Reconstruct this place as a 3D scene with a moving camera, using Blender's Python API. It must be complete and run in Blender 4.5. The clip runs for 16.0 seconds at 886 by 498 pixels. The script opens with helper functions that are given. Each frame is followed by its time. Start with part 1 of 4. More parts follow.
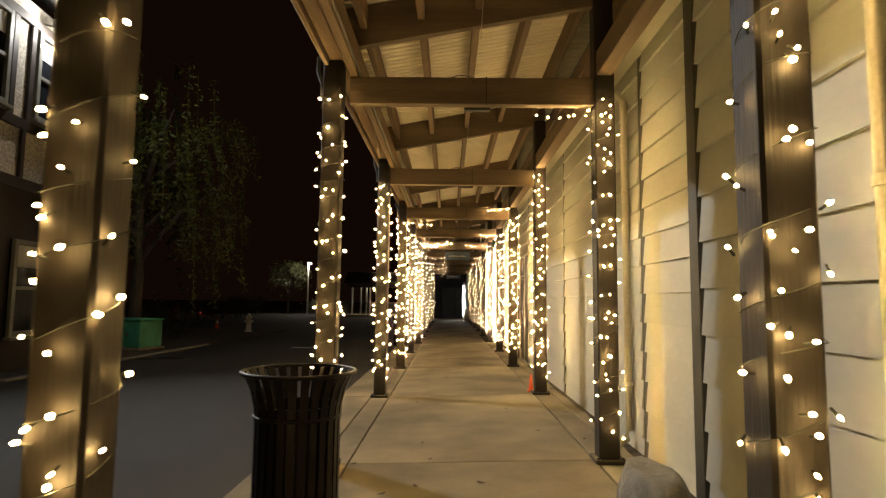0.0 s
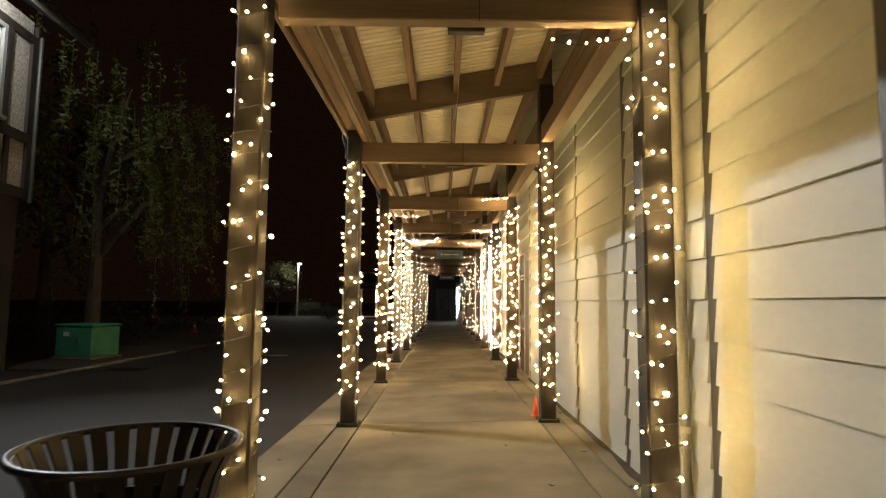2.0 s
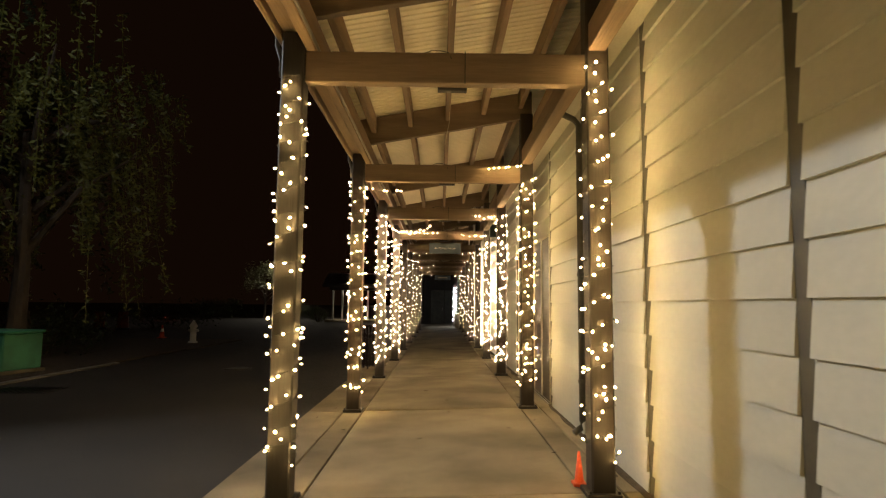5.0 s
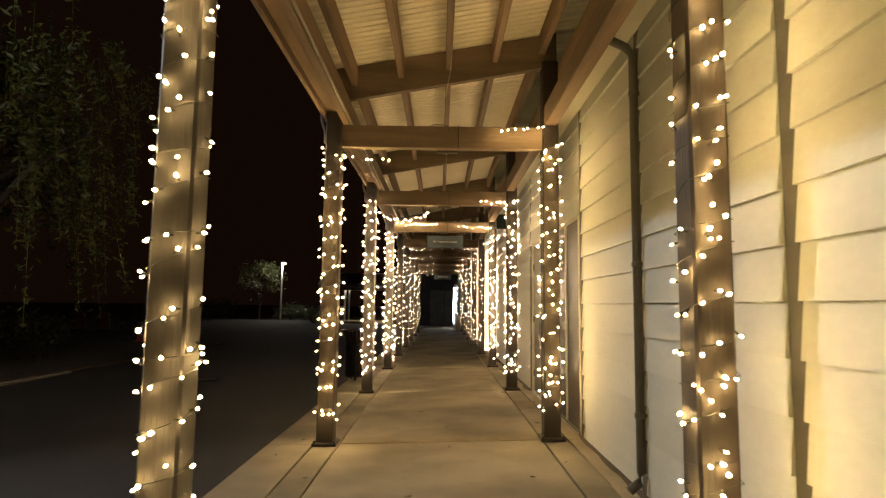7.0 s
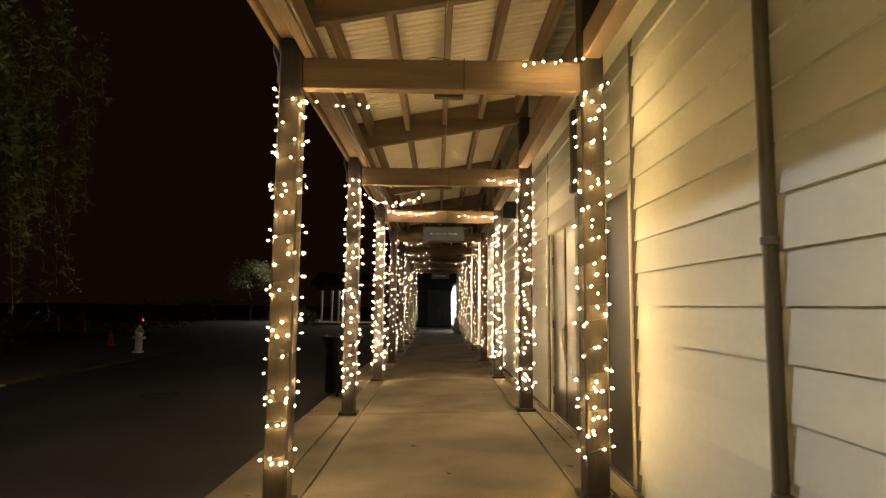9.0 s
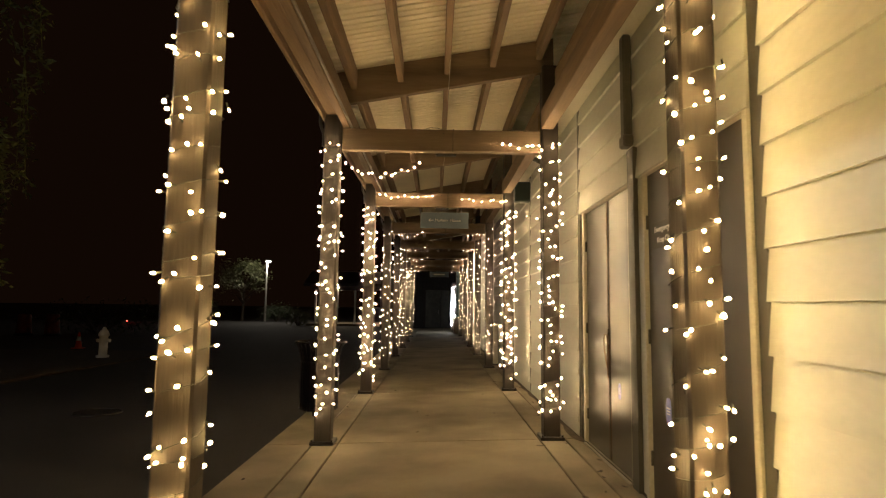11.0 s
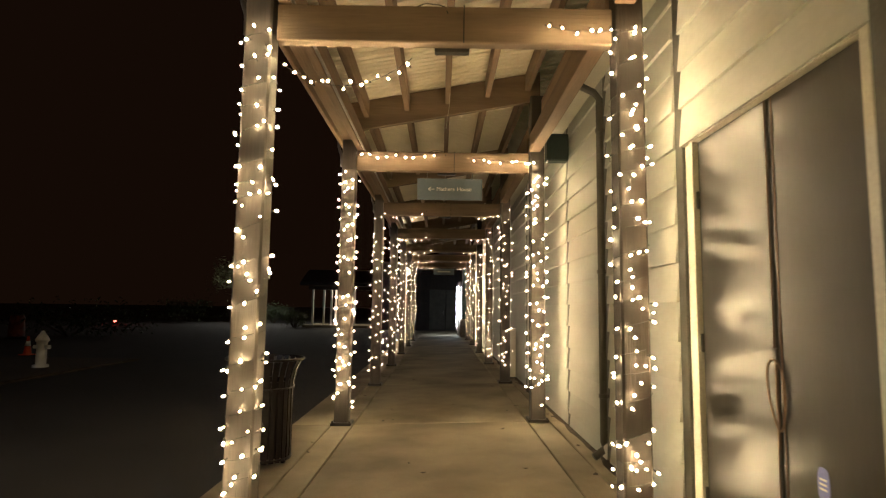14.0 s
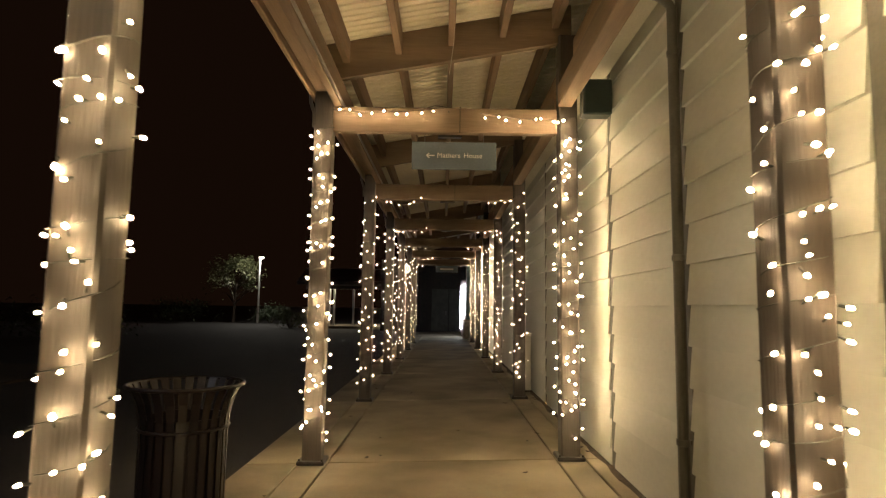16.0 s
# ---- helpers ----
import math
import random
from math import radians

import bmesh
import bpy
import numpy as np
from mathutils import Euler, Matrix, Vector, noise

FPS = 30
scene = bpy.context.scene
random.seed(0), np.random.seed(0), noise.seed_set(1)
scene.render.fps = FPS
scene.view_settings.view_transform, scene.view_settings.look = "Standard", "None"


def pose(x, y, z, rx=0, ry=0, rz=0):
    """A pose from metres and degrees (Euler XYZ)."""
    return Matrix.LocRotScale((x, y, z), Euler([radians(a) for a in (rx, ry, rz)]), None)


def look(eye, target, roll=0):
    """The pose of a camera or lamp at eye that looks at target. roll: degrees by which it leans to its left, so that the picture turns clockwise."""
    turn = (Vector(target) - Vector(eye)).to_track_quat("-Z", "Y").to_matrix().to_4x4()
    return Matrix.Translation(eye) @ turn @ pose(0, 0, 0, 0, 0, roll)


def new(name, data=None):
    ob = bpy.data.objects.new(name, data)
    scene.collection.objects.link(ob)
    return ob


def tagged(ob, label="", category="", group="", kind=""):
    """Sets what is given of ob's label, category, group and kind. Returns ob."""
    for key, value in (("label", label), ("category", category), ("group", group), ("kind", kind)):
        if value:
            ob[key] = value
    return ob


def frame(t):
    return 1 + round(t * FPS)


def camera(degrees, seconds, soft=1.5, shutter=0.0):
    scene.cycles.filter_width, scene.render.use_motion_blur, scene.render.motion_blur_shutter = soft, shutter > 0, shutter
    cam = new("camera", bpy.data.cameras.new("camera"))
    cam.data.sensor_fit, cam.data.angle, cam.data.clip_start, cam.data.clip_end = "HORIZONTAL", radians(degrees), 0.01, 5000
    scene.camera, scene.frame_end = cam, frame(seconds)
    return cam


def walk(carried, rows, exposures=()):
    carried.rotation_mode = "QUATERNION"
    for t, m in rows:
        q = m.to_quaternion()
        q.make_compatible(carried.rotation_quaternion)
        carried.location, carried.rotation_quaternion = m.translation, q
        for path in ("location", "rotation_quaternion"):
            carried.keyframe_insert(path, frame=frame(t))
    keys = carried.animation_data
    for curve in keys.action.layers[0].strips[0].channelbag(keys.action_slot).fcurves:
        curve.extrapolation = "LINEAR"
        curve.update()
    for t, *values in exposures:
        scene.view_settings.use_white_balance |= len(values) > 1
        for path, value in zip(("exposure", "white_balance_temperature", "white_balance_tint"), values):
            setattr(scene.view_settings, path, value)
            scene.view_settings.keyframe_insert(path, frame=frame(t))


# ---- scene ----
cam = camera(75.3, 16.0, soft=1.2, shutter=0.5)
METRES, EYE, TILT, LEAN, TURN = 13.2, 1.32, 0.0, 0.0, 0.6
ROWS = [
    (0.0, 0.0, 0.0, 0.0, -0.06, 5.21, -0.63),
    (0.5, 0.0032, 0.0281, 0.002, -0.27, 5.36, -0.42),
    (1.0, 0.0052, 0.0566, 0.0009, -0.41, 5.35, -0.48),
    (1.5, 0.0103, 0.0872, 0.0028, -0.51, 5.33, -0.37),
    (2.0, 0.0096, 0.1172, 0.0034, -0.55, 5.32, -0.56),
    (2.5, 0.0114, 0.1485, 0.0043, -0.67, 5.39, -0.54),
    (3.0, 0.0097, 0.179, 0.0039, -0.71, 5.44, -0.62),
    (3.5, 0.0123, 0.2102, 0.0029, -0.83, 5.48, -0.52),
    (4.0, 0.0132, 0.2405, 0.0028, -0.89, 5.54, -0.5),
    (6.5, 0.0172, 0.3987, 0.0028, -0.94, 5.59, -0.73),
    (7.0, 0.0173, 0.4309, 0.0034, -0.92, 5.63, -0.67),
    (7.5, 0.0167, 0.4619, 0.0036, -0.96, 5.66, -0.72),
    (8.0, 0.0176, 0.4934, 0.0041, -1.04, 5.71, -0.56),
    (8.5, 0.0177, 0.5247, 0.0046, -1.06, 5.69, -0.69),
    (9.0, 0.0181, 0.5567, 0.0048, -1.17, 5.68, -0.63),
    (11.5, 0.0179, 0.7125, 0.0028, -1.4, 5.79, -0.72),
    (12.0, 0.0218, 0.7441, 0.0032, -1.45, 5.83, -0.64),
    (12.5, 0.0213, 0.7745, 0.0031, -1.41, 5.87, -0.69),
    (13.0, 0.0222, 0.8057, 0.0031, -1.31, 5.84, -0.74),
    (13.5, 0.0219, 0.8367, 0.0027, -0.95, 5.78, -0.67),
    (14.0, 0.0227, 0.8677, 0.002, -0.85, 5.84, -0.78),
    (14.5, 0.0219, 0.8985, 0.0023, -0.76, 5.73, -0.72),
    (15.0, 0.0224, 0.9285, 0.0038, -0.72, 5.77, -0.86),
    (15.5, 0.0235, 0.9590, 0.004, -0.62, 5.72, -0.71),
    (16.0, 0.0248, 0.9880, 0.0035, -0.57, 5.8, -0.83),
]
walk(cam, [(t, pose(0, 0, EYE, TILT, LEAN, TURN) @ pose(METRES * x, METRES * y, METRES * z, 90 + pitch, roll, yaw)) for t, x, y, z, yaw, pitch, roll in ROWS],
     exposures=((0, 0.32, 7400, 11), (0.5, 0.45, 6900, 11), (1.0, 0.48, 6600, 10), (1.5, 0.50, 6600, 10), (3, 0.28, 7200, 12), (4, 0.18, 7350, 13), (5.2, 0.36, 7100, 12), (6.5, 0.46, 6900, 12), (7.2, 0.41, 6900, 12), (8, 0.33, 6950, 13), (9, 0.44, 6900, 13), (11.3, 0.34, 7000, 13), (12, 0.34, 7050, 14), (12.6, 0.60, 6800, 13), (13, 0.75, 6500, 11), (13.6, 0.84, 6350, 10), (14.5, 0.90, 6300, 10), (15.2, 1.02, 6350, 11), (16, 0.78, 6500, 12)))

# ---- night sky, lamps, exposure ----
world = bpy.data.worlds.new("night")
scene.world = world
world.use_nodes = True
bg = world.node_tree.nodes["Background"]
bg.inputs[0].default_value = (0.016, 0.0072, 0.0036, 1)
bg.inputs[1].default_value = 0.23

BULB_STRENGTH = 205.0
FLOOD = (-7.85, 11.13, 6.66)


def lamp(name, kind, at, energy, colour, size=0.1):
    data = bpy.data.lights.new(name, kind)
    data.energy, data.color = energy, colour
    if kind == "AREA":
        data.size = size
    else:
        data.shadow_soft_size = size
    ob = new(name, data)
    ob.matrix_world = Matrix.Translation(at)
    return ob


flood = lamp("flood_light_beam", "AREA", FLOOD, 235, (0.86, 0.93, 1.0), 0.30)
flood.data.shape, flood.data.size_y, flood.data.spread = "RECTANGLE", 0.12, radians(100)
flood.matrix_world = look(FLOOD, (1.6, 3.5, 2.2))
lamp("flood_light_spill", "POINT", (FLOOD[0] + 0.17, FLOOD[1] - 0.06, FLOOD[2]), 110, (0.9, 0.95, 1.0), 0.07)
lamp("street_lamp_glow", "POINT", (-13.95, 57.4, 4.78), 330, (1.0, 0.93, 0.8), 0.12)
# added lamp, its source unseen, to light the pavilion floor and shrub
lamp("pavilion_fill_light", "POINT", (-6.7, 51.3, 2.45), 80, (1.0, 0.85, 0.6), 0.08)


# ---- materials ----
def material(name, base, rough=0.7, metal=0.0, vary=0.25, scale=6.0, grain=60.0, bump=0.15, stretch=(1, 1, 1), dark=None, spot=0.0, piece=0.0, coat=0.0, gloss=0.5, sway=0.12):
    """A surface with large stains, fine grain, relief and piece-to-piece change."""
    m = bpy.data.materials.new(name)
    m.use_nodes = True
    nt = m.node_tree
    b = nt.nodes["Principled BSDF"]
    b.inputs["Roughness"].default_value, b.inputs["Metallic"].default_value = rough, metal
    b.inputs["Coat Weight"].default_value = coat
    b.inputs["Specular IOR Level"].default_value = gloss
    co = nt.nodes.new("ShaderNodeTexCoord")
    mp = nt.nodes.new("ShaderNodeMapping")
    mp.inputs["Scale"].default_value = stretch
    info = nt.nodes.new("ShaderNodeObjectInfo")
    shift = nt.nodes.new("ShaderNodeVectorMath")
    shift.operation = "MULTIPLY_ADD"
    nt.links.new(info.outputs["Random"], shift.inputs[0])
    shift.inputs[1].default_value = (7.3, 11.9, 5.1)
    nt.links.new(co.outputs["Object"], shift.inputs[2])
    nt.links.new(shift.outputs[0], mp.inputs[0])
    big, fine = nt.nodes.new("ShaderNodeTexNoise"), nt.nodes.new("ShaderNodeTexNoise")
    for n, s, d in ((big, scale, 5.0), (fine, grain, 3.0)):
        n.inputs["Scale"].default_value, n.inputs["Detail"].default_value = s, d
        nt.links.new(mp.outputs[0], n.inputs["Vector"])
    ramp = nt.nodes.new("ShaderNodeValToRGB")
    ramp.color_ramp.elements[0].position, ramp.color_ramp.elements[1].position = 0.32, 0.68
    low = dark or tuple(c * (1 - vary) for c in base)
    high = tuple(min(1.0, c * (1 + vary * 0.5)) for c in base)
    ramp.color_ramp.elements[0].color, ramp.color_ramp.elements[1].color = (*low, 1), (*high, 1)
    nt.links.new(big.outputs["Fac"], ramp.inputs[0])
    mix = nt.nodes.new("ShaderNodeMix")
    mix.data_type, mix.blend_type = "RGBA", "OVERLAY"
    mix.inputs["Factor"].default_value = 0.22 + spot
    nt.links.new(ramp.outputs[0], mix.inputs["A"])
    nt.links.new(fine.outputs["Fac"], mix.inputs["B"])
    last = mix.outputs["Result"]
    if piece:
        hsv = nt.nodes.new("ShaderNodeHueSaturation")
        val = nt.nodes.new("ShaderNodeMapRange")
        val.inputs["To Min"].default_value, val.inputs["To Max"].default_value = 1 - piece, 1 + piece
        nt.links.new(info.outputs["Random"], val.inputs["Value"])
        nt.links.new(val.outputs[0], hsv.inputs["Value"])
        nt.links.new(last, hsv.inputs["Color"])
        last = hsv.outputs[0]
    nt.links.new(last, b.inputs["Base Color"])
    rr = nt.nodes.new("ShaderNodeMapRange")
    rr.inputs["To Min"].default_value, rr.inputs["To Max"].default_value = max(0.03, rough - sway), min(1, rough + sway)
    nt.links.new(big.outputs["Fac"], rr.inputs["Value"])
    nt.links.new(rr.outputs[0], b.inputs["Roughness"])
    bp = nt.nodes.new("ShaderNodeBump")
    bp.inputs["Strength"].default_value, bp.inputs["Distance"].default_value = bump, 0.01
    nt.links.new(fine.outputs["Fac"], bp.inputs["Height"])
    nt.links.new(bp.outputs[0], b.inputs["Normal"])
    return m


def glow(name, colour, strength):
    m = bpy.data.materials.new(name)
    m.use_nodes = True
    b = m.node_tree.nodes["Principled BSDF"]
    b.inputs["Base Color"].default_value = (*colour, 1)
    b.inputs["Emission Color"].default_value = (*colour, 1)
    b.inputs["Emission Strength"].default_value = strength
    return m


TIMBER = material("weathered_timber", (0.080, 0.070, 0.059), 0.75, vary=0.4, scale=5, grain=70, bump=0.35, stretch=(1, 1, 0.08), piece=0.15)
# brown and grey post tones, with dimmer light darkened into the nearer rows
TIMBER_MID_DIM = material("grey_brown_timber_dim", (0.036, 0.0275, 0.020), 0.72, vary=0.4, scale=5, grain=70, bump=0.35, stretch=(1, 1, 0.08), piece=0.15)
TIMBER_COOL_DIM = material("grey_timber_dim", (0.036, 0.033, 0.030), 0.75, vary=0.4, scale=5, grain=70, bump=0.35, stretch=(1, 1, 0.08), piece=0.15)
TIMBER_BROWN_DIM = material("brown_timber_dim", (0.016, 0.0118, 0.008), 0.7, vary=0.4, scale=5, grain=70, bump=0.35, stretch=(1, 1, 0.08), piece=0.15)
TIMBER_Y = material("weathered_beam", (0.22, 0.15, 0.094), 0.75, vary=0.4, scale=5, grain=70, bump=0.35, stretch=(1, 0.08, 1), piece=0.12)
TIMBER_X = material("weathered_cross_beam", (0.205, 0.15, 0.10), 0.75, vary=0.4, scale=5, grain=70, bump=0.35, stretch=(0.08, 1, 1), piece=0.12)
CREAM = material("cream_paint", (0.435, 0.447, 0.400), 0.6, vary=0.09, scale=1.6, grain=30, bump=0.02, stretch=(1, 0.5, 1), piece=0.05, spot=-0.14)
CREAM_PLAIN = material("cream_trim_paint", (0.52, 0.505, 0.415), 0.45, vary=0.08, scale=3, bump=0.05)
DARKTRIM = material("dark_green_brown_trim", (0.060, 0.058, 0.045), 0.5, vary=0.3, scale=4, bump=0.1)
TEAL = material("teal_paint", (0.035, 0.075, 0.075), 0.5, vary=0.2, bump=0.05)
DARKTEAL = material("dark_teal_enamel", (0.018, 0.035, 0.033), 0.5, vary=0.2, bump=0.05)
CONCRETE = material("broomed_concrete", (0.252, 0.216, 0.148), 0.85, dark=(0.122, 0.098, 0.060), scale=1.1, grain=120, bump=0.25, spot=0.12, piece=0.06)
ASPHALT = material("asphalt", (0.024, 0.0225, 0.021), 0.85, vary=0.6, scale=0.8, grain=90, bump=0.8)
PALE_FLOOR_CORD = material("pale_lit_floor_and_cord", (0.52, 0.49, 0.42), 0.85, vary=0.2, scale=2, grain=90, bump=0.2)
SHEET = material("white_roof_sheet", (0.84, 0.78, 0.62), 0.5, vary=0.12, scale=1.2, grain=40, bump=0.05)
PLATE = material("dark_base_plate", (0.05, 0.045, 0.04), 0.5, metal=0.6, vary=0.3, bump=0.2)
BLACK = material("black_enamel", (0.007, 0.005, 0.006), 0.40, vary=0.3, bump=0.05, gloss=0.3)
WIRE = material("green_black_cable", (0.015, 0.018, 0.012), 0.6, bump=0.0)
DOOR = material("grey_door_paint", (0.036, 0.0345, 0.030), 0.30, vary=0.2, scale=1.5, grain=120, bump=0.02, stretch=(1, 1, 0.06), sway=0.03)
DOOR_DARK = material("dark_brown_grey_door_paint", (0.030, 0.026, 0.022), 0.36, vary=0.2, scale=1.5, grain=120, bump=0.02, stretch=(1, 1, 0.06), sway=0.03)
RUST = material("brown_rusted_wire", (0.15, 0.095, 0.055), 0.7, vary=0.3, bump=0.05)
STEEL = material("worn_steel", (0.32, 0.30, 0.27), 0.35, metal=0.9, vary=0.2, bump=0.05)
WHITE = material("white_lettering", (0.78, 0.78, 0.78), 0.5, vary=0.05, bump=0.0)
SIGNBLUE = material("slate_blue_sign", (0.125, 0.165, 0.21), 0.45, vary=0.1, bump=0.02)
STICKER = material("violet_blue_sticker", (0.22, 0.25, 0.62), 0.5, vary=0.1, bump=0.0)
ORANGE = material("orange_plastic", (0.75, 0.10, 0.03), 0.5, vary=0.1, bump=0.02)
BARREL = material("dull_orange_plastic", (0.16, 0.035, 0.012), 0.7, vary=0.4, bump=0.05)
ROCK = material("grey_rock", (0.26, 0.25, 0.22), 0.9, vary=0.35, scale=8, grain=50, bump=0.6)
KERB = material("dirty_kerb_stone", (0.21, 0.19, 0.16), 0.9, vary=0.35, scale=4, grain=60, bump=0.4)
SOIL = material("soil_and_litter", (0.06, 0.045, 0.03), 0.95, vary=0.5, scale=10, grain=80, bump=0.8)
GREENBOX = material("green_cabinet_paint", (0.06, 0.33, 0.19), 0.5, vary=0.25, scale=3, bump=0.05)
PEBBLE = material("pebble_dash", (0.42, 0.39, 0.34), 0.95, vary=0.45, scale=22, grain=30, bump=1.0, spot=0.3)
DARKWOOD = material("black_brown_framing", (0.028, 0.020, 0.016), 0.6, vary=0.3, bump=0.1)
WINDOWPAINT = material("grey_window_paint", (0.20, 0.20, 0.18), 0.5, vary=0.1, bump=0.03)
GLASS = material("dark_window_glass", (0.012, 0.014, 0.018), 0.06, vary=0.1, bump=0.0)
BLIND = material("pale_blind", (0.5, 0.5, 0.5), 0.7, vary=0.1, bump=0.0)
TILES = material("dark_roof_tile", (0.06, 0.05, 0.045), 0.8, vary=0.3, bump=0.3)
BARK = material("bark", (0.07, 0.055, 0.04), 0.9, vary=0.4, bump=0.6, stretch=(1, 1, 0.3))
LEAF = material("dull_green_leaf", (0.085, 0.10, 0.019), 0.55, vary=0.4, scale=3, bump=0.0)
LEAF2 = material("grey_green_leaf", (0.10, 0.11, 0.05), 0.55, vary=0.4, scale=3, bump=0.0)
HEDGE = material("dark_hedge_leaf", (0.035, 0.055, 0.02), 0.6, vary=0.4, scale=3, bump=0.0)
STONE = material("stacked_stone", (0.30, 0.28, 0.24), 0.9, vary=0.35, scale=10, bump=0.5)
WHITEPAINT = material("white_paint", (0.72, 0.72, 0.70), 0.5, vary=0.1, bump=0.02)
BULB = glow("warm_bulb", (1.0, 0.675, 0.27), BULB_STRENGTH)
# distance is put into the glow: far bulbs dimmed so their dots stay apart
BULB_FAR = glow("far_dimmed_bulb", (1.0, 0.72, 0.40), 0.23 * BULB_STRENGTH)
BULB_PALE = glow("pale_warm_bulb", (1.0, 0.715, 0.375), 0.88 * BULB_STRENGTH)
for glass in (BULB, BULB_FAR, BULB_PALE):
    nt = glass.node_tree
    b = nt.nodes["Principled BSDF"]
    co, split, rise = nt.nodes.new("ShaderNodeTexCoord"), nt.nodes.new("ShaderNodeSeparateXYZ"), nt.nodes.new("ShaderNodeMapRange")
    nt.links.new(co.outputs["Generated"], split.inputs[0])
    nt.links.new(split.outputs["Z"], rise.inputs["Value"])
    full = b.inputs["Emission Strength"].default_value
    rise.inputs["To Min"].default_value, rise.inputs["To Max"].default_value = 0.1 * full, 1.6 * full
    nt.links.new(rise.outputs[0], b.inputs["Emission Strength"])
BULB_COOL = glow("cool_white_bulb", (0.86, 0.95, 1.0), 1.0 * BULB_STRENGTH)
LENS = glow("flood_lens", (1.0, 0.97, 0.95), 60.0)
LAMPDIM = glow("pavilion_fill_bulb", (1.0, 0.85, 0.6), 3.0)
LAMPHEAD = glow("street_lamp_lens", (1.0, 0.95, 0.85), 40.0)
TAIL = glow("red_tail_light", (1.0, 0.03, 0.02), 30.0)


# ---- building blocks ----
def link(name, bm, mat, parent=None, label="", smooth=False):
    me = bpy.data.meshes.new(name)
    bm.normal_update()
    bm.to_mesh(me)
    bm.free()
    if mat:
        me.materials.append(mat)
    if smooth:
        me.polygons.foreach_set("use_smooth", [True] * len(me.polygons))
    ob = new(name, me)
    if parent:
        ob.parent = parent
    if label:
        ob["label"] = label
    return ob


def part(name, bm, mat, parent, label="", smooth=False):
    return link(name, bm, mat, parent, label, smooth)


def thing(name, at, label, category, group="", rz=0, kind=""):
    ob = new(name)
    ob.empty_display_size = 0.1
    ob.matrix_basis = pose(*at, 0, 0, rz)
    return tagged(ob, label, category, group, kind)


def setting(name, bm, mat, label="", category=""):
    return tagged(link(name, bm, mat), label or name.replace("_", " "), category or name.split("_")[0], kind="structure")


def share(name, me, parent, at, rz=0):
    ob = new(name, me)
    ob.parent = parent
    ob.matrix_basis = pose(*at, 0, 0, rz)
    return ob


def box(bm, x0, x1, y0, y1, z0, z1, bevel=0.0, m=None):
    made = bmesh.ops.create_cube(bm, size=1)["verts"]
    for v in made:
        v.co = Vector((x0 + (v.co.x + 0.5) * (x1 - x0), y0 + (v.co.y + 0.5) * (y1 - y0), z0 + (v.co.z + 0.5) * (z1 - z0)))
    if bevel:
        edges = list({e for v in made for e in v.link_edges})
        made = bmesh.ops.bevel(bm, geom=edges, offset=bevel, segments=1, affect="EDGES", profile=0.5)["verts"]
    if m:
        for v in made:
            v.co = m @ v.co
    return made


def boxed(x0, x1, y0, y1, z0, z1, bevel=0.0):
    bm = bmesh.new()
    box(bm, x0, x1, y0, y1, z0, z1, bevel)
    return bm


def tube(bm, points, radius, sides=8, taper=None, closed=False):
    """A tube along a line of points."""
    rings, n = [], len(points)
    for i, p in enumerate(points):
        a = points[(i - 1) % n] if closed else points[max(0, i - 1)]
        b = points[(i + 1) % n] if closed else points[min(n - 1, i + 1)]
        d = (Vector(b) - Vector(a)).normalized()
        side = d.cross(Vector((0, 0, 1)) if abs(d.z) < 0.9 else Vector((1, 0, 0))).normalized()
        up = side.cross(d)
        r = taper[i] if taper else radius
        rings.append([bm.verts.new(Vector(p) + r * (math.cos(2 * math.pi * k / sides) * side + math.sin(2 * math.pi * k / sides) * up)) for k in range(sides)])
    for i in range(n if closed else n - 1):
        a, b = rings[i], rings[(i + 1) % n]
        for k in range(sides):
            bm.faces.new((a[k], a[(k + 1) % sides], b[(k + 1) % sides], b[k]))
    if not closed:
        bm.faces.new(rings[0][::-1])
        bm.faces.new(rings[-1])
    return bm


def tubed(points, radius, sides=8, taper=None, closed=False):
    return tube(bmesh.new(), points, radius, sides, taper, closed)


def lathe(bm, profile, steps=24):
    rings = [[bm.verts.new((r * math.cos(2 * math.pi * k / steps), r * math.sin(2 * math.pi * k / steps), z)) for k in range(steps)] for r, z in profile]
    for a, b in zip(rings, rings[1:]):
        for k in range(steps):
            bm.faces.new((a[k], a[(k + 1) % steps], b[(k + 1) % steps], b[k]))
    return bm


def lettering(name, text, size, m, mat, parent, align="CENTER"):
    """Flat letters, turned into a mesh."""
    cu = bpy.data.curves.new(name, "FONT")
    cu.body, cu.size, cu.align_x, cu.align_y, cu.extrude = text, size, align, "CENTER", 0.001
    tmp = bpy.data.objects.new(name, cu)
    me = bpy.data.meshes.new_from_object(tmp)
    bpy.data.objects.remove(tmp)
    me.materials.clear()
    me.materials.append(mat)
    ob = new(name, me)
    ob.parent = parent
    ob.matrix_basis = m
    return ob


rng = random.Random(7)
BAY = 3.36
ROWY = [4.74 + BAY * i + (0.0 if i < 2 else 0.04 if i == 2 else 0.065) for i in range(10)]
LX, RX, POST = -0.935, 1.30, 0.165
TIE0, TIE1 = 2.97, 3.205
DEEP = 0.36
POST_TOP = 3.335
WALL = 1.63
WALL_A = 1.31
END = ROWY[-1] + 2.0


def fz(x):
    """The walk falls a little towards the road."""
    return 0.03 * (x + 0.8)


def roofz(x):
    """Underside of the rafters."""
    return 3.475 + 0.185 * (x + 0.78)


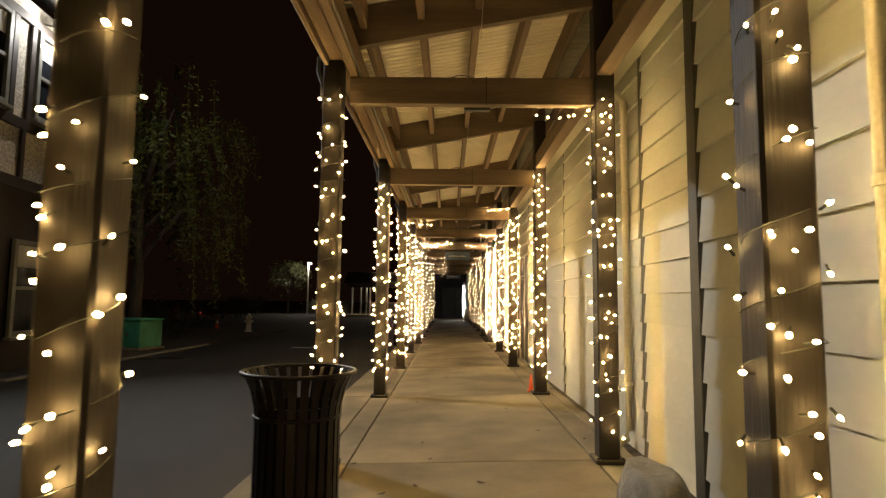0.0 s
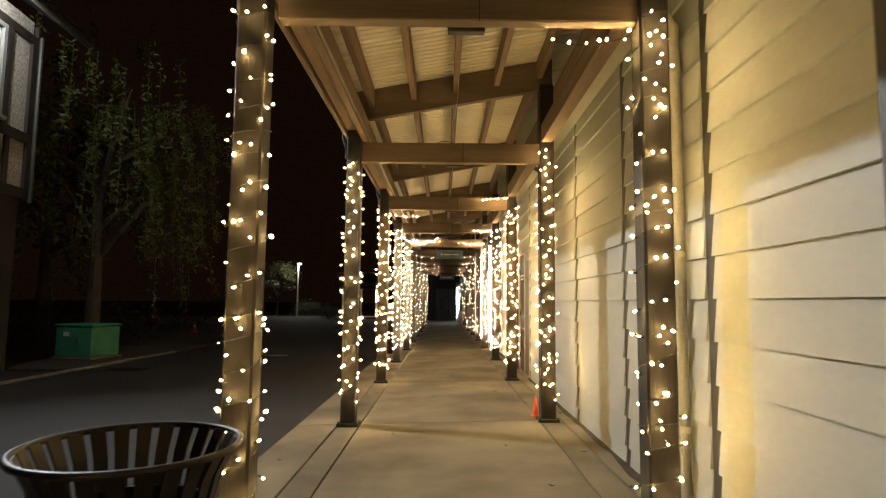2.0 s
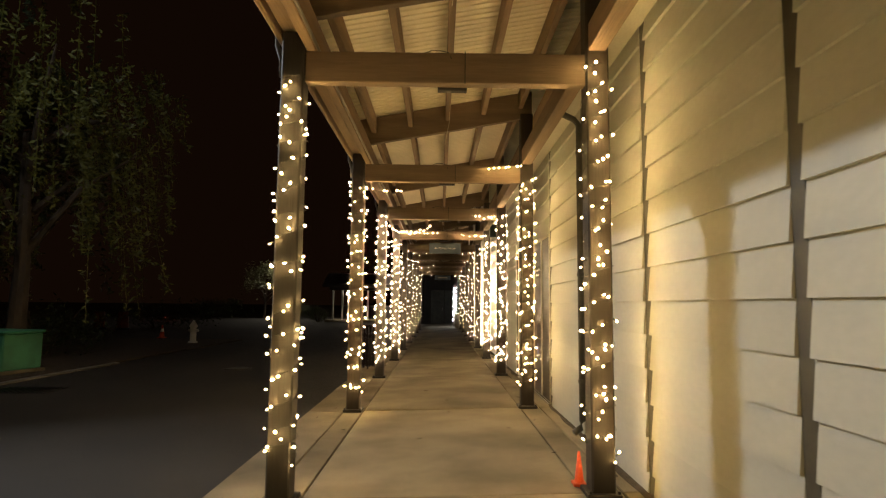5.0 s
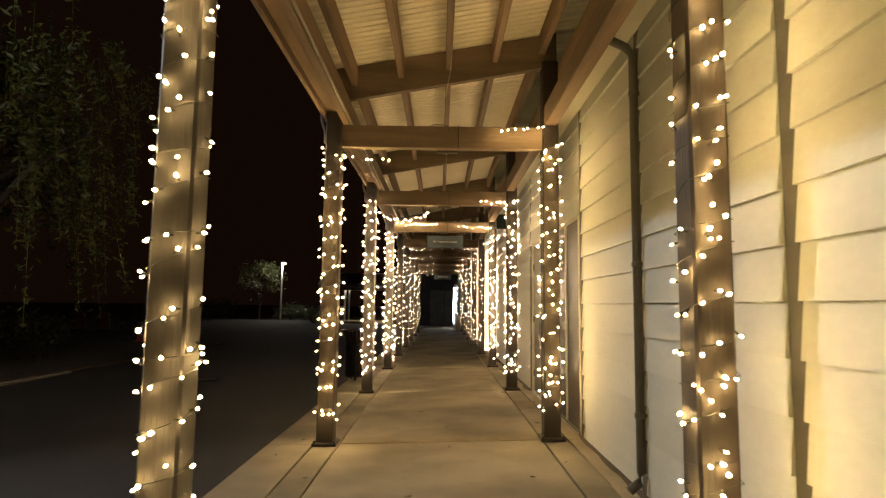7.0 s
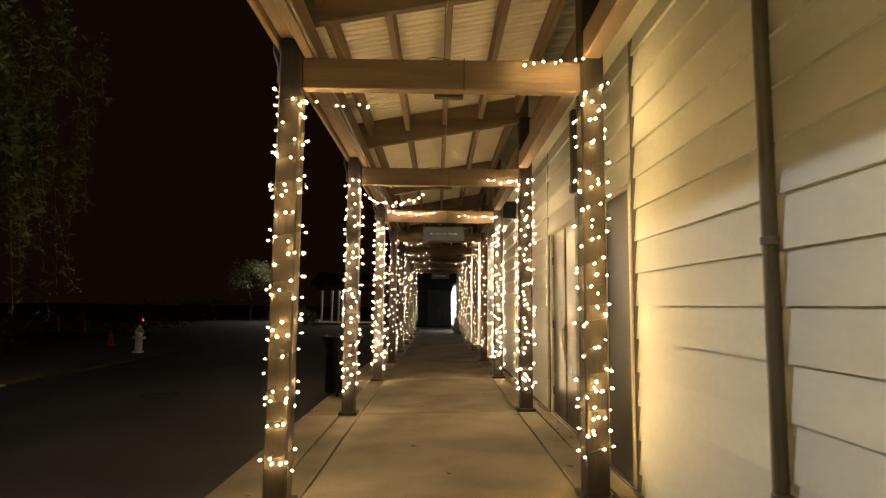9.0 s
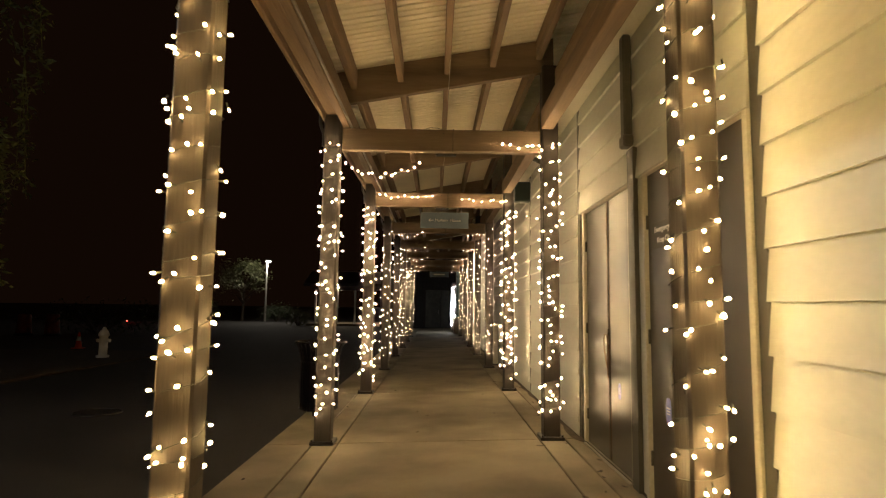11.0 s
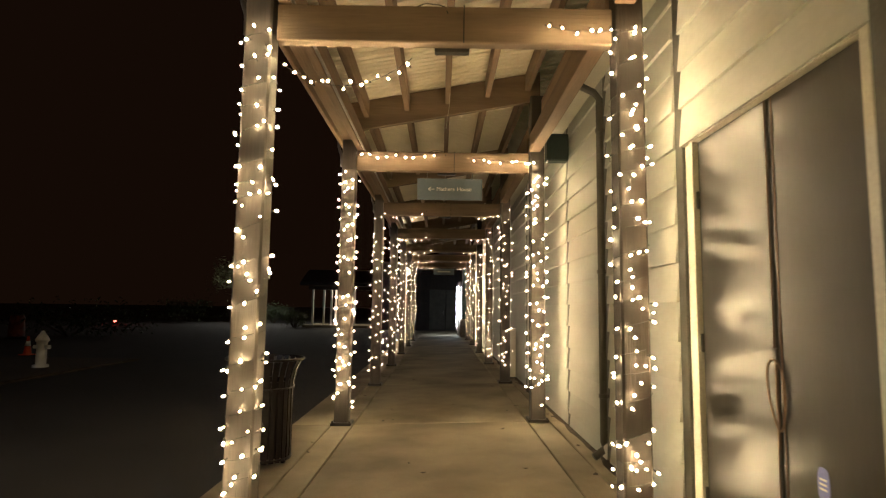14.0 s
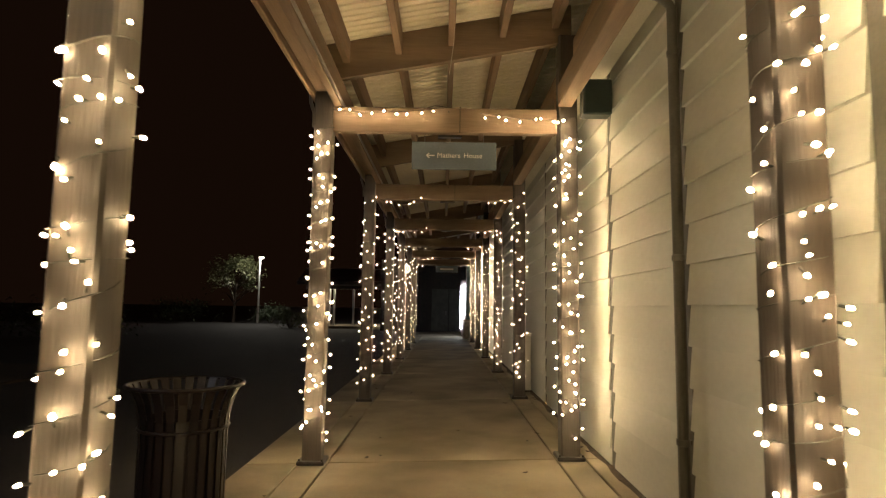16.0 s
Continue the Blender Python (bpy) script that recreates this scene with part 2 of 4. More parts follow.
# ---- ground and walk ----
bm = bmesh.new()
for x0, x1, y0, y1 in ((-400, 400, -400, 600),):
    vs = [bm.verts.new(p) for p in ((x0, y0, -0.06), (x1, y0, -0.06), (x1, y1, -0.06), (x0, y1, -0.06))]
    bm.faces.new(vs)
setting("ground", bm, ASPHALT, "dark worn asphalt road surface beside the walkway", "ground")

walkway = thing("pavement", (0, 0, 0), "pale concrete walkway of jointed slabs with brown stains", "pavement", kind="structure")
bed = boxed(-1.50, WALL + 0.3, -8, END + 8, -0.3, -0.075)
part("slab_bed", bed, SOIL, walkway)
STRIPS = [(-1.52, -1.062), (-1.05, -0.812), (-0.80, 1.19), (1.202, 1.44), (1.452, 1.70)]


def slab_mesh(x0, x1, length):
    bm = boxed(x0, x1, 0, length, -0.10, 0.0, 0.006)
    for v in bm.verts:
        v.co.z += fz(v.co.x)
    me = bpy.data.meshes.new("slab")
    bm.to_mesh(me)
    bm.free()
    me.materials.append(CONCRETE)
    return me


for x0, x1 in STRIPS:
    me = slab_mesh(x0, x1, BAY - 0.012)
    for i in range(-3, 12):
        share("slab", me, walkway, (0, ROWY[0] + 0.05 + BAY * i, 0))


# ---- the clad wall ----
wall = thing("wall_east", (0, 0, 0), "cream painted lapped weatherboard wall with dark cover strips", "wall", kind="structure")
EXPO = 0.235
TOP = 3.45
STRIP_TOP = 3.43
part("backing", boxed(WALL + 0.004, WALL + 0.25, 3.022, 11.62, 0.0, 4.6), CREAM_PLAIN, wall)
part("backing", boxed(WALL + 0.004, WALL + 0.25, 14.72, END + 3, 0.0, 4.6), CREAM_PLAIN, wall)
part("backing", boxed(WALL + 0.004, WALL + 0.25, 11.62, 14.72, 2.375, 4.6), CREAM_PLAIN, wall)
part("backing", boxed(WALL_A + 0.004, WALL + 0.25, -8, 3.02, 0.0, 4.6), CREAM_PLAIN, wall)


def board_mesh(length, height=EXPO + 0.02):
    bm = bmesh.new()
    box(bm, -0.010, 0.004, 0, length, 0, height)
    for v in bm.verts:
        if v.co.x < 0 and v.co.z < height / 2:
            v.co.x = -0.034
    me = bpy.data.meshes.new("board")
    bm.to_mesh(me)
    bm.free()
    me.materials.append(CREAM)
    return me


def clad(x, y0, y1, z0=-0.01, z1=TOP, offset=0.0):
    me = board_mesh(y1 - y0)
    z = z0 + offset
    while z < z1 - 0.05:
        if z + EXPO + 0.02 > z1 and x == WALL:
            me = board_mesh(y1 - y0, z1 - z)
        b = share("board", me, wall, (x, y0, z))
        b.matrix_basis = pose(x, y0, z, 0, rng.uniform(-0.25, 0.25), 0)
        z += EXPO


TRIMS = [4.78, 6.30, 8.03, 9.82, 11.56, 14.86, 16.42, 17.92, 21.05, 24.6, 28.1, 31.7, 35.2]
EDGES = [3.03] + TRIMS + [END + 3]
for a, b in zip(EDGES, EDGES[1:]):
    if abs(a - 11.56) < 0.01:
        clad(WALL, a + 0.05, b - 0.05, -0.01, TOP, 2.332)
    else:
        clad(WALL, a + 0.05, b - 0.05)
for a, b in ((-8, -0.6), (-0.6, 1.35), (1.35, 2.98)):
    clad(WALL_A, a + 0.05, b - 0.05)


def cover_strip(x, y, z0=0.08, z1=STRIP_TOP, w=0.10):
    bm = boxed(x - 0.016, x + 0.003, y - w / 2, y + w / 2, z0, z1, 0.003)
    part("cover_strip", bm, DARKTRIM, wall, "dark vertical cover strip")


for y in TRIMS:
    cover_strip(WALL, y)
for y in (-0.6, 1.35):
    cover_strip(WALL_A, y)
bm = bmesh.new()
box(bm, WALL_A - 0.03, WALL_A + 0.02, 2.95, 3.06, 0.05, TOP, 0.004)
box(bm, WALL_A + 0.021, WALL_A + 0.10, 3.024, 3.06, 0.05, TOP, 0.004)
part("corner_board", bm, DARKTRIM, wall, "dark corner board")
# soffit and fascia of the clad building
setting("trim_soffit", boxed(1.44, WALL + 0.002, 3.1, END + 3, TOP - 0.005, TOP + 0.022, 0.004), CREAM_PLAIN, "cream painted eave soffit board", "soffit")
setting("trim_fascia", boxed(1.412, 1.437, 3.1, END + 3, TOP - 0.045, TOP + 0.17, 0.004), DARKTRIM, "dark fascia board under the eave", "fascia")
setting("trim_upper", boxed(1.575, 1.60, 3.1, END + 3, TOP + 0.03, 4.35, 0.004), TEAL, "teal painted upper wall boards", "wall")


# ---- the timber canopy ----
def post(x, y, z1, label):
    t = thing("post", (x, y, fz(x)), label, "post", "walkway posts")
    h = POST / 2
    # nearer posts get the darker copies, in place of less bulb light
    part("shaft", boxed(-h, h, -h, h, 0.02, z1 - fz(x), 0.012), TIMBER if y > (16 if x > 0 else 13) else (TIMBER_COOL_DIM if x < 0 and y < 10 else TIMBER_MID_DIM) if y > 6 else TIMBER_BROWN_DIM, t)
    bm = boxed(-0.118, 0.118, -0.118, 0.118, 0.0, 0.035, 0.006)
    part("base_plate", bm, PLATE, t, "dark steel base plate")
    for px in (-0.098, 0.098):
        bm = tubed([(px, -0.098, 0.03), (px, -0.098, 0.052)], 0.010, 6)
        part("bolt", bm, PLATE, t, "dark anchor bolt")
    return t


PLABEL = "square weathered timber post wound with warm string lights"
R0, L0 = (1.00, 1.75), (LX - 0.09, 1.60)
POSTS = [(L0[0], L0[1], POST_TOP), (R0[0], R0[1], 3.30), (LX - 0.055, ROWY[0], POST_TOP), (RX - 0.015, ROWY[0], 0)]
for y in ROWY[1:]:
    POSTS += [(LX - (0.02 if 14 < y < 15 else 0.0), y, POST_TOP), (RX + (-0.017 if y < 12 else 0.014), y, 0)]
# the wall side posts run on up to the rafters
POSTS = [(x, y, z1 or roofz(x) + 0.05) for x, y, z1 in POSTS]
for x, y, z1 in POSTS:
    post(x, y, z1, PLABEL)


def tie_beam(y, x0=LX + POST / 2, x1=RX - POST / 2):
    t = thing("tie_beam", (0, y, TIE0), "weathered timber tie beam between two posts", "beam", "tie beams")
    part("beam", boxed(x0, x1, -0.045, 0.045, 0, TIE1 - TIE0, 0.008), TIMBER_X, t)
    part("light_fitting", boxed(0.12, 0.34, 0.048, 0.11, -0.016, 0.012, 0.006), DOOR, t, "slim grey light fitting")
    return t


def rafter(y):
    t = thing("rafter", (0, y, 0), "brown sloping timber rafter under the roof", "rafter", "rafters")
    bm = boxed(-1.02, 1.36, -0.035, 0.035, 0, DEEP, 0.006)
    for v in bm.verts:
        v.co.z += roofz(v.co.x)
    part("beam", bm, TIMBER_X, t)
    return t


for y in ROWY:
    tie_beam(y)
    rafter(y)
rafter(ROWY[0] - BAY)
tie_beam(ROWY[0] - BAY)
for i, x in enumerate((-0.745, -0.257, 0.232, 0.712, 1.205)):
    stops = [ROWY[0] - 2 * BAY, ROWY[0] - BAY] + ROWY + [ROWY[-1] + 1.2]
    for y, y_end in zip(stops, stops[1:]):
        bm = boxed(-0.031, 0.031, y + 0.037, y_end - 0.037, roofz(x) + 0.14, roofz(x) + DEEP - 0.006, 0.004)
        ob = link("purlin", bm, TIMBER_Y)
        ob.location.x = x
        tagged(ob, "brown timber purlin carrying the white roof sheets", "purlin", "purlins")
Y0, Y1 = ROWY[0] - 2 * BAY, ROWY[-1] + 1.2
for name, x0, x1, z0, z1, label in (
        ("eave_beam", -0.848, -0.775, TIE1 + 0.003, 3.455, "long weathered eave beam lying on the tie beams"),
        ("gutter_board", -1.065, -1.025, 3.285, 3.765, "thin outer eave board along the roof edge"),
        ("eave_plate", -1.020, -0.905, 3.34, 3.425, "brown timber plate over the road side posts"),
        ("upper_plate", 1.362, 1.408, 3.70, 3.865, "upper timber plate under the high roof edge")):
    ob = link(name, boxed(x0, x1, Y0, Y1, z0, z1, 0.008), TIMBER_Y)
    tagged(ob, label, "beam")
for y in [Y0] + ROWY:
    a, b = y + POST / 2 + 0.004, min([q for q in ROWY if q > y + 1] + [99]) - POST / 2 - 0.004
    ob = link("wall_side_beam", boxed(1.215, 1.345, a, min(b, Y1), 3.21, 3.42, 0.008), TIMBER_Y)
    tagged(ob, "weathered timber beam between the wall side posts", "beam", "wall side beams")

# ribbed roof sheets: narrow ribs run down the slope between flat pans
PITCH, PROFILE = 0.092, ((0.0, 0.0), (0.064, 0.0), (0.071, 0.030), (0.085, 0.030))
n = int((Y1 - Y0) / PITCH)
xs = [-1.13, -0.3, 0.6, 1.572]
runs = [(Y0 + PITCH * j + dy, dz) for j in range(n) for dy, dz in PROFILE]
verts = [(x, y, roofz(x) + DEEP + 0.006 + dz) for y, dz in runs for x in xs]
faces = [(j * 4 + k, j * 4 + k + 1, (j + 1) * 4 + k + 1, (j + 1) * 4 + k) for j in range(len(runs) - 1) for k in range(3)]
me = bpy.data.meshes.new("roof")
me.from_pydata(verts, [], faces)
me.materials.append(SHEET)
roof = tagged(new("ceiling", me), "white ribbed metal roof sheets of the covered walk", "roof", kind="structure")
sol = roof.modifiers.new("thick", "SOLIDIFY")
sol.thickness, sol.offset = 0.002, 1

# ---- string lights ----
bm = bmesh.new()
bmesh.ops.create_icosphere(bm, subdivisions=1, radius=1.0)
for v in bm.verts:
    v.co = Vector((v.co.x * 0.0071, v.co.y * 0.0071, v.co.z * 0.0106))
BULB_MESH = bpy.data.meshes.new("bulb")
bm.to_mesh(BULB_MESH)
bm.free()
BULB_MESH.materials.append(BULB)
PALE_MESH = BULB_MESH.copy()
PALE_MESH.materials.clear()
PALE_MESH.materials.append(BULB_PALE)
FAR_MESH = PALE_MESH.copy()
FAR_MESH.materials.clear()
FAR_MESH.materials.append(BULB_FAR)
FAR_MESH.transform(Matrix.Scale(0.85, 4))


def string_of(line, spots, label, at, single=True, cool=False):
    """A cable with its bulbs: line is the cable's run, spots the bulbs' places and the way each one points."""
    t = thing("string_lights", at, label, "string lights", "warm string lights")
    bm = bmesh.new()
    tube(bm, line, 0.0022, 3)
    for p, d in spots:
        tube(bm, [Vector(p) - Vector(d) * 0.034, Vector(p) - Vector(d) * 0.008], 0.0048, 4)
    part("cable", bm, WIRE, t, "dark cable with bulb sockets")
    if single:
        for p, d in spots:
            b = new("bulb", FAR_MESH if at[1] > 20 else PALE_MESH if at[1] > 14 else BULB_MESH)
            b.parent = t
            b.matrix_basis = Matrix.Translation(p) @ Vector(d).to_track_quat("Z", "Y").to_matrix().to_4x4() @ Matrix.Scale(rng.choice((0.85, 1.0, 1.0, 1.15, 1.3)), 4)
    else:
        bm = bmesh.new()
        for p, d in spots:
            bm.from_mesh(BULB_MESH)
            bm.verts.ensure_lookup_table()
            m = Matrix.Translation(p) @ Vector(d).to_track_quat("Z", "Y").to_matrix().to_4x4()
            for v in bm.verts[-12:]:
                v.co = m @ (v.co * 0.85)
        tagged(part("bulb_run", bm, BULB_COOL if cool else BULB_FAR, t), kind="stuff")
    return t


def on_post(a, r):
    """The point at angle a on a rounded square of half width r."""
    c, s = math.cos(a), math.sin(a)
    k = r / max(abs(c), abs(s)) * 0.40 + r * 1.16 * 0.60
    return c * k, s * k


def wind(x, y, z0, z1, turns, bulbs, seed, single, cool=False):
    r = random.Random(seed)
    line, spots = [], []
    a0 = r.uniform(0, 6.28)
    steps = int(turns * 14)
    height = z1 - z0
    wob = [r.uniform(-0.06, 0.06) for _ in range(int(turns) + 3)]
    for i in range(steps + 1):
        f = i / steps
        a = a0 + f * turns * 2 * math.pi
        k = f * turns
        px, py = on_post(a, POST / 2 + 0.008 + 0.008 * math.sin(a * 2.3 + seed))
        line.append((px, py, z0 + height * f + wob[int(k)] * (1 - k % 1) + wob[int(k) + 1] * (k % 1)))
    for i in range(bulbs):
        f = (i + r.uniform(-0.6, 0.6)) / bulbs
        f = min(max(f, 0.0), 1.0)
        a = a0 + f * turns * 2 * math.pi
        if x > 0 and math.cos(a) > 0.3 and r.random() < (0.4 if y < 9 else 0.3):
            a = r.uniform(-2.3, -0.9)
        a -= 0.5 * math.cos(a)  # more of them hang on the approach face
        k = f * turns
        z = z0 + height * f + wob[int(k)] * (1 - k % 1) + wob[int(k) + 1] * (k % 1)
        out = r.uniform(0.012, 0.036)
        px, py = on_post(a, POST / 2 + out)
        d = Vector((math.cos(a) + r.uniform(-0.7, 0.7), math.sin(a) + r.uniform(-0.7, 0.7), r.uniform(-1.0, 0.9))).normalized()
        spots.append((Vector((px, py, z + r.choice((r.uniform(-0.02, 0.02), r.uniform(-0.07, 0.05))))), d))
    return string_of(line, spots, "cool white string lights wound round a slim trunk" if cool else "warm white string lights wound round a timber post", (x, y, fz(x)), single, cool)


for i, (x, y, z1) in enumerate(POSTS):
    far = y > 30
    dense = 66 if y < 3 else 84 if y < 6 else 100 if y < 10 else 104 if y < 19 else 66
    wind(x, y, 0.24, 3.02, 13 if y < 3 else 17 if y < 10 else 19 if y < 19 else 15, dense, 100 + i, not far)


def swag(y, x0, x1, z0, z1, sag, count, seed):
    r = random.Random(seed)
    line, spots = [], []
    for i in range(17):
        f = i / 16
        line.append((x0 + (x1 - x0) * f, 0, z0 + (z1 - z0) * f - sag * 4 * f * (1 - f)))
    for i in range(count):
        f = (i + 0.5 + r.uniform(-0.3, 0.3)) / count
        spots.append((Vector((x0 + (x1 - x0) * f, r.uniform(-0.03, 0.01), z0 + (z1 - z0) * f - sag * 4 * f * (1 - f) + r.uniform(-0.035, 0.02))), Vector((r.uniform(-0.6, 0.6), -0.5, r.uniform(-1, 0.3))).normalized()))
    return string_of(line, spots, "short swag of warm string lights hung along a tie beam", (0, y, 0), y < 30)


swag(ROWY[0] + 0.07, 0.72, 1.20, 2.92, 2.95, 0.05, 6, 1)
swag(11.36, 0.72, 1.24, 3.17, 3.19, 0.02, 7, 2)
swag(11.50, -0.86, -0.30, 2.90, 2.88, 0.05, 6, 3)
swag(ROWY[3] - 0.13, 0.78, 1.24, 3.05, 3.03, 0.03, 6, 4)
swag(ROWY[3] + 0.07, -0.86, -0.02, 2.88, 2.92, 0.17, 14, 5)
swag(ROWY[4] - 0.12, -0.86, 0.12, 3.15, 3.17, 0.03, 9, 20)
swag(ROWY[4] - 0.12, 0.50, 1.24, 3.13, 3.08, 0.02, 7, 40)
for k, y in enumerate(ROWY[5:], 1):
    swag(y - 0.13, -0.86, -0.08, 3.00, 3.04, 0.12, 7 if k < 2 else 5, 20 + k)
    swag(y - 0.09, 0.80, 1.24, 2.95, 3.03, 0.04, 5 if k < 2 else 3, 40 + k)


# ---- doors in the clad wall ----
DX = 1.64


def door_pair(name, y0, split, y1, strip, label, paint):
    """Two leaves in a cream frame; strip is the width of a cream cover on the split."""
    t = thing(name, (DX, 0, fz(WALL)), label, "door", "metal double doors", kind="structure")
    z1 = 2.240
    a, b = split
    for lo, hi in ((y0 + 0.05, a), (b, y1 - 0.05)):
        leaf = part("leaf", boxed(0, 0.045, lo + 0.004, hi - 0.004, 0.012, z1 - 0.004, 0.004), paint, t)
        hinge_y = lo if lo < split[0] else hi
        for z in (0.28, 1.10, 1.90):
            part("hinge", boxed(-0.014, 0.006, hinge_y - 0.014, hinge_y + 0.014, z - 0.05, z + 0.05, 0.003), DARKTRIM, leaf, "dark hinge")
    for lo, hi in ((y0, y0 + 0.05), (y1 - 0.05, y1)):
        part("jamb", boxed(-0.030, 0.05, lo, hi, 0, z1 + 0.012, 0.003), CREAM_PLAIN, t, "cream painted door jamb")
    part("head", boxed(-0.030, 0.05, y0 + 0.05, y1 - 0.05, z1, z1 + 0.013, 0.002), CREAM_PLAIN, t, "cream painted door head")
    if strip:
        part("astragal", boxed(-0.018, -0.001, a - 0.012, b + 0.012, 0.02, z1 - 0.01, 0.003), CREAM_PLAIN, t, "cream cover strip between the leaves")
    else:
        for q in (a - 0.030, b + 0.018):
            part("astragal", boxed(-0.005, -0.001, q - 0.003, q + 0.003, 0.02, z1 - 0.01, 0.001), RUST, t, "brown upright rod beside the door joint")
    part("threshold", boxed(-0.05, 0.05, y0 + 0.05, y1 - 0.05, -0.01, 0.010, 0.002), STEEL, t, "worn metal threshold")
    return t


part("backing", boxed(1.618, 1.75, 13.062, 13.298, 0.06, 2.33, 0.003), CREAM_PLAIN, wall)
part("cover_strip", boxed(1.582, 1.616, 13.125, 13.262, 0.08, 2.56, 0.003), DARKTRIM, wall, "dark vertical cover strip")
double_door = door_pair("door_1", 13.30, (13.96, 13.965), 14.72, 0, "grey painted metal double doors, closed, with wire looped pulls", DOOR)
exit_door = door_pair("door_2", 11.63, (12.335, 12.365), 13.06, 1, "dark grey metal emergency exit doors, closed", DOOR_DARK)


def pull(parent, y, z0, z1, reach, mat):
    pts = [(-0.002, y, z1), (-reach, y, z1 - 0.01), (-reach * 1.15, y + 0.012, (z0 + z1) / 2), (-reach, y, z0 + 0.01), (-0.002, y, z0)]
    handle = part("pull_handle", tubed(pts, 0.008, 8), mat, parent, "bent metal pull handle")
    bm = boxed(-0.006, -0.001, y - 0.022, y + 0.022, z1 - 0.03, z1 + 0.03, 0.002)
    part("rose", bm, mat, handle)
    return handle


part("rose", boxed(-0.016, -0.001, 13.945, 13.985, 1.06, 1.12, 0.005), PLATE, double_door, "small dark latch plate")
ring = [(-0.035 - 0.01 * math.sin(k), 13.925 + 0.078 * math.cos(k) * (0.55 + 0.45 * (1 + math.sin(k)) / 2), 0.925 + 0.15 * math.sin(k)) for k in [2 * math.pi * i / 18 for i in range(18)]]
part("wire_loop", tubed([(-0.020, 13.945, 1.07), (-0.028, 13.930, 0.80), (-0.024, 13.936, 0.70)], 0.005, 6), RUST, double_door, "dark wire end hanging through the loop")
part("chain_loop", tubed(ring, 0.005, 6, closed=True), RUST, double_door, "dark wire looped through the latch")
h = pull(exit_door, 12.49, 0.80, 1.04, 0.055, STEEL)
bm = lathe(bmesh.new(), [(0, 0.012), (0.024, 0.012), (0.028, 0.0)], 16)
for v in bm.verts:
    v.co = Vector((-v.co.z - 0.001, 12.46 + v.co.x, 1.10 + v.co.y))
part("deadbolt", bm, STEEL, exit_door, "round steel deadbolt")
notice = part("notice", boxed(-0.004, -0.001, 12.47, 12.93, 1.70, 1.88, 0.001), DARKTRIM, exit_door, "dark notice with white letters")
TURN_IN = Matrix.Rotation(radians(90), 4, "X")
FACE_W = Matrix.Rotation(radians(-90), 4, "Z") @ TURN_IN
lettering("lettering", "Emergency Exit", 0.056, Matrix.Translation((-0.006, 12.70, 1.825)) @ FACE_W, WHITE, notice)
lettering("lettering", "Keep Clear", 0.056, Matrix.Translation((-0.006, 12.70, 1.752)) @ FACE_W, WHITE, notice)
for parent, y, z, w, hgt in ((double_door, 13.70, 0.625, 0.035, 0.065), (exit_door, 12.72, 0.64, 0.042, 0.085)):
    bm = bmesh.new()
    outline = [(-0.003, y + w * math.copysign(abs(math.cos(a)) ** 0.6, math.cos(a)), z + hgt * math.copysign(abs(math.sin(a)) ** 0.8, math.sin(a))) for a in [2 * math.pi * k / 20 for k in range(20)]]
    bm.faces.new([bm.verts.new(p) for p in outline])
    geo = bmesh.ops.extrude_face_region(bm, geom=bm.faces[:])
    bmesh.ops.translate(bm, vec=(0.002, 0, 0), verts=[v for v in geo["geom"] if isinstance(v, bmesh.types.BMVert)])
    st = part("sticker", bm, STICKER, parent, "small violet blue sticker")
    for k in range(3):
        part("print_bar", boxed(-0.0045, -0.0035, y - w * 0.6, y + w * 0.6, z - 0.02 + 0.018 * k, z - 0.012 + 0.018 * k), WHITE, st)


# ---- downpipes ----
def downpipe(x, y, top, mat, label, r=0.032, arm=0.28, shoe=True):
    t = thing("downpipe", (x, y, fz(WALL)), label, "downpipe")
    z0 = 0.05 if shoe else 0.0
    pts = [(-arm, -0.02, top + 0.07), (-arm * 0.55, -0.01, top + 0.045), (-0.05, 0, top), (0, 0, top - 0.06), (0, 0, z0 + 0.12)]
    pts += [(-0.02, -0.01, z0 + 0.05), (-0.09, -0.03, z0 + 0.005)] if shoe else [(0, 0, z0)]
    part("pipe", tubed(pts, r, 12), mat, t, smooth=True)
    for z in (0.55, 1.6, top - 0.35):
        bm = lathe(bmesh.new(), [(r + 0.001, -0.018), (r + 0.006, -0.016), (r + 0.006, 0.016), (r + 0.001, 0.018)], 14)
        box(bm, r, 0.06, -0.008, 0.008, -0.012, 0.012)
        b = part("bracket", bm, mat, t)
        b.location.z = z
    return t


downpipe(1.565, 9.75, 3.20, DARKTRIM, "dark green downpipe with an elbow under the eave")
downpipe(1.565, 16.40, 3.20, DARKTRIM, "dark green downpipe with an elbow under the eave")
t = thing("downpipe", (1.575, 13.19, 0), "short dark downpipe stub above the doors", "downpipe")
part("pipe", boxed(-0.045, 0.020, -0.045, 0.045, 2.62, 3.44, 0.012), DARKTRIM, t)
part("collar", boxed(-0.055, 0.022, -0.058, 0.058, 2.565, 2.66, 0.014), DARKTRIM, t, "dark swollen pipe end")
downpipe(1.565, 5.08, 3.12, CREAM_PLAIN, "cream painted downpipe with an elbow under the eave", r=0.034)
downpipe(1.235, 1.60, 3.12, CREAM_PLAIN, "cream painted downpipe on the nearer wall", r=0.036, arm=0.1)

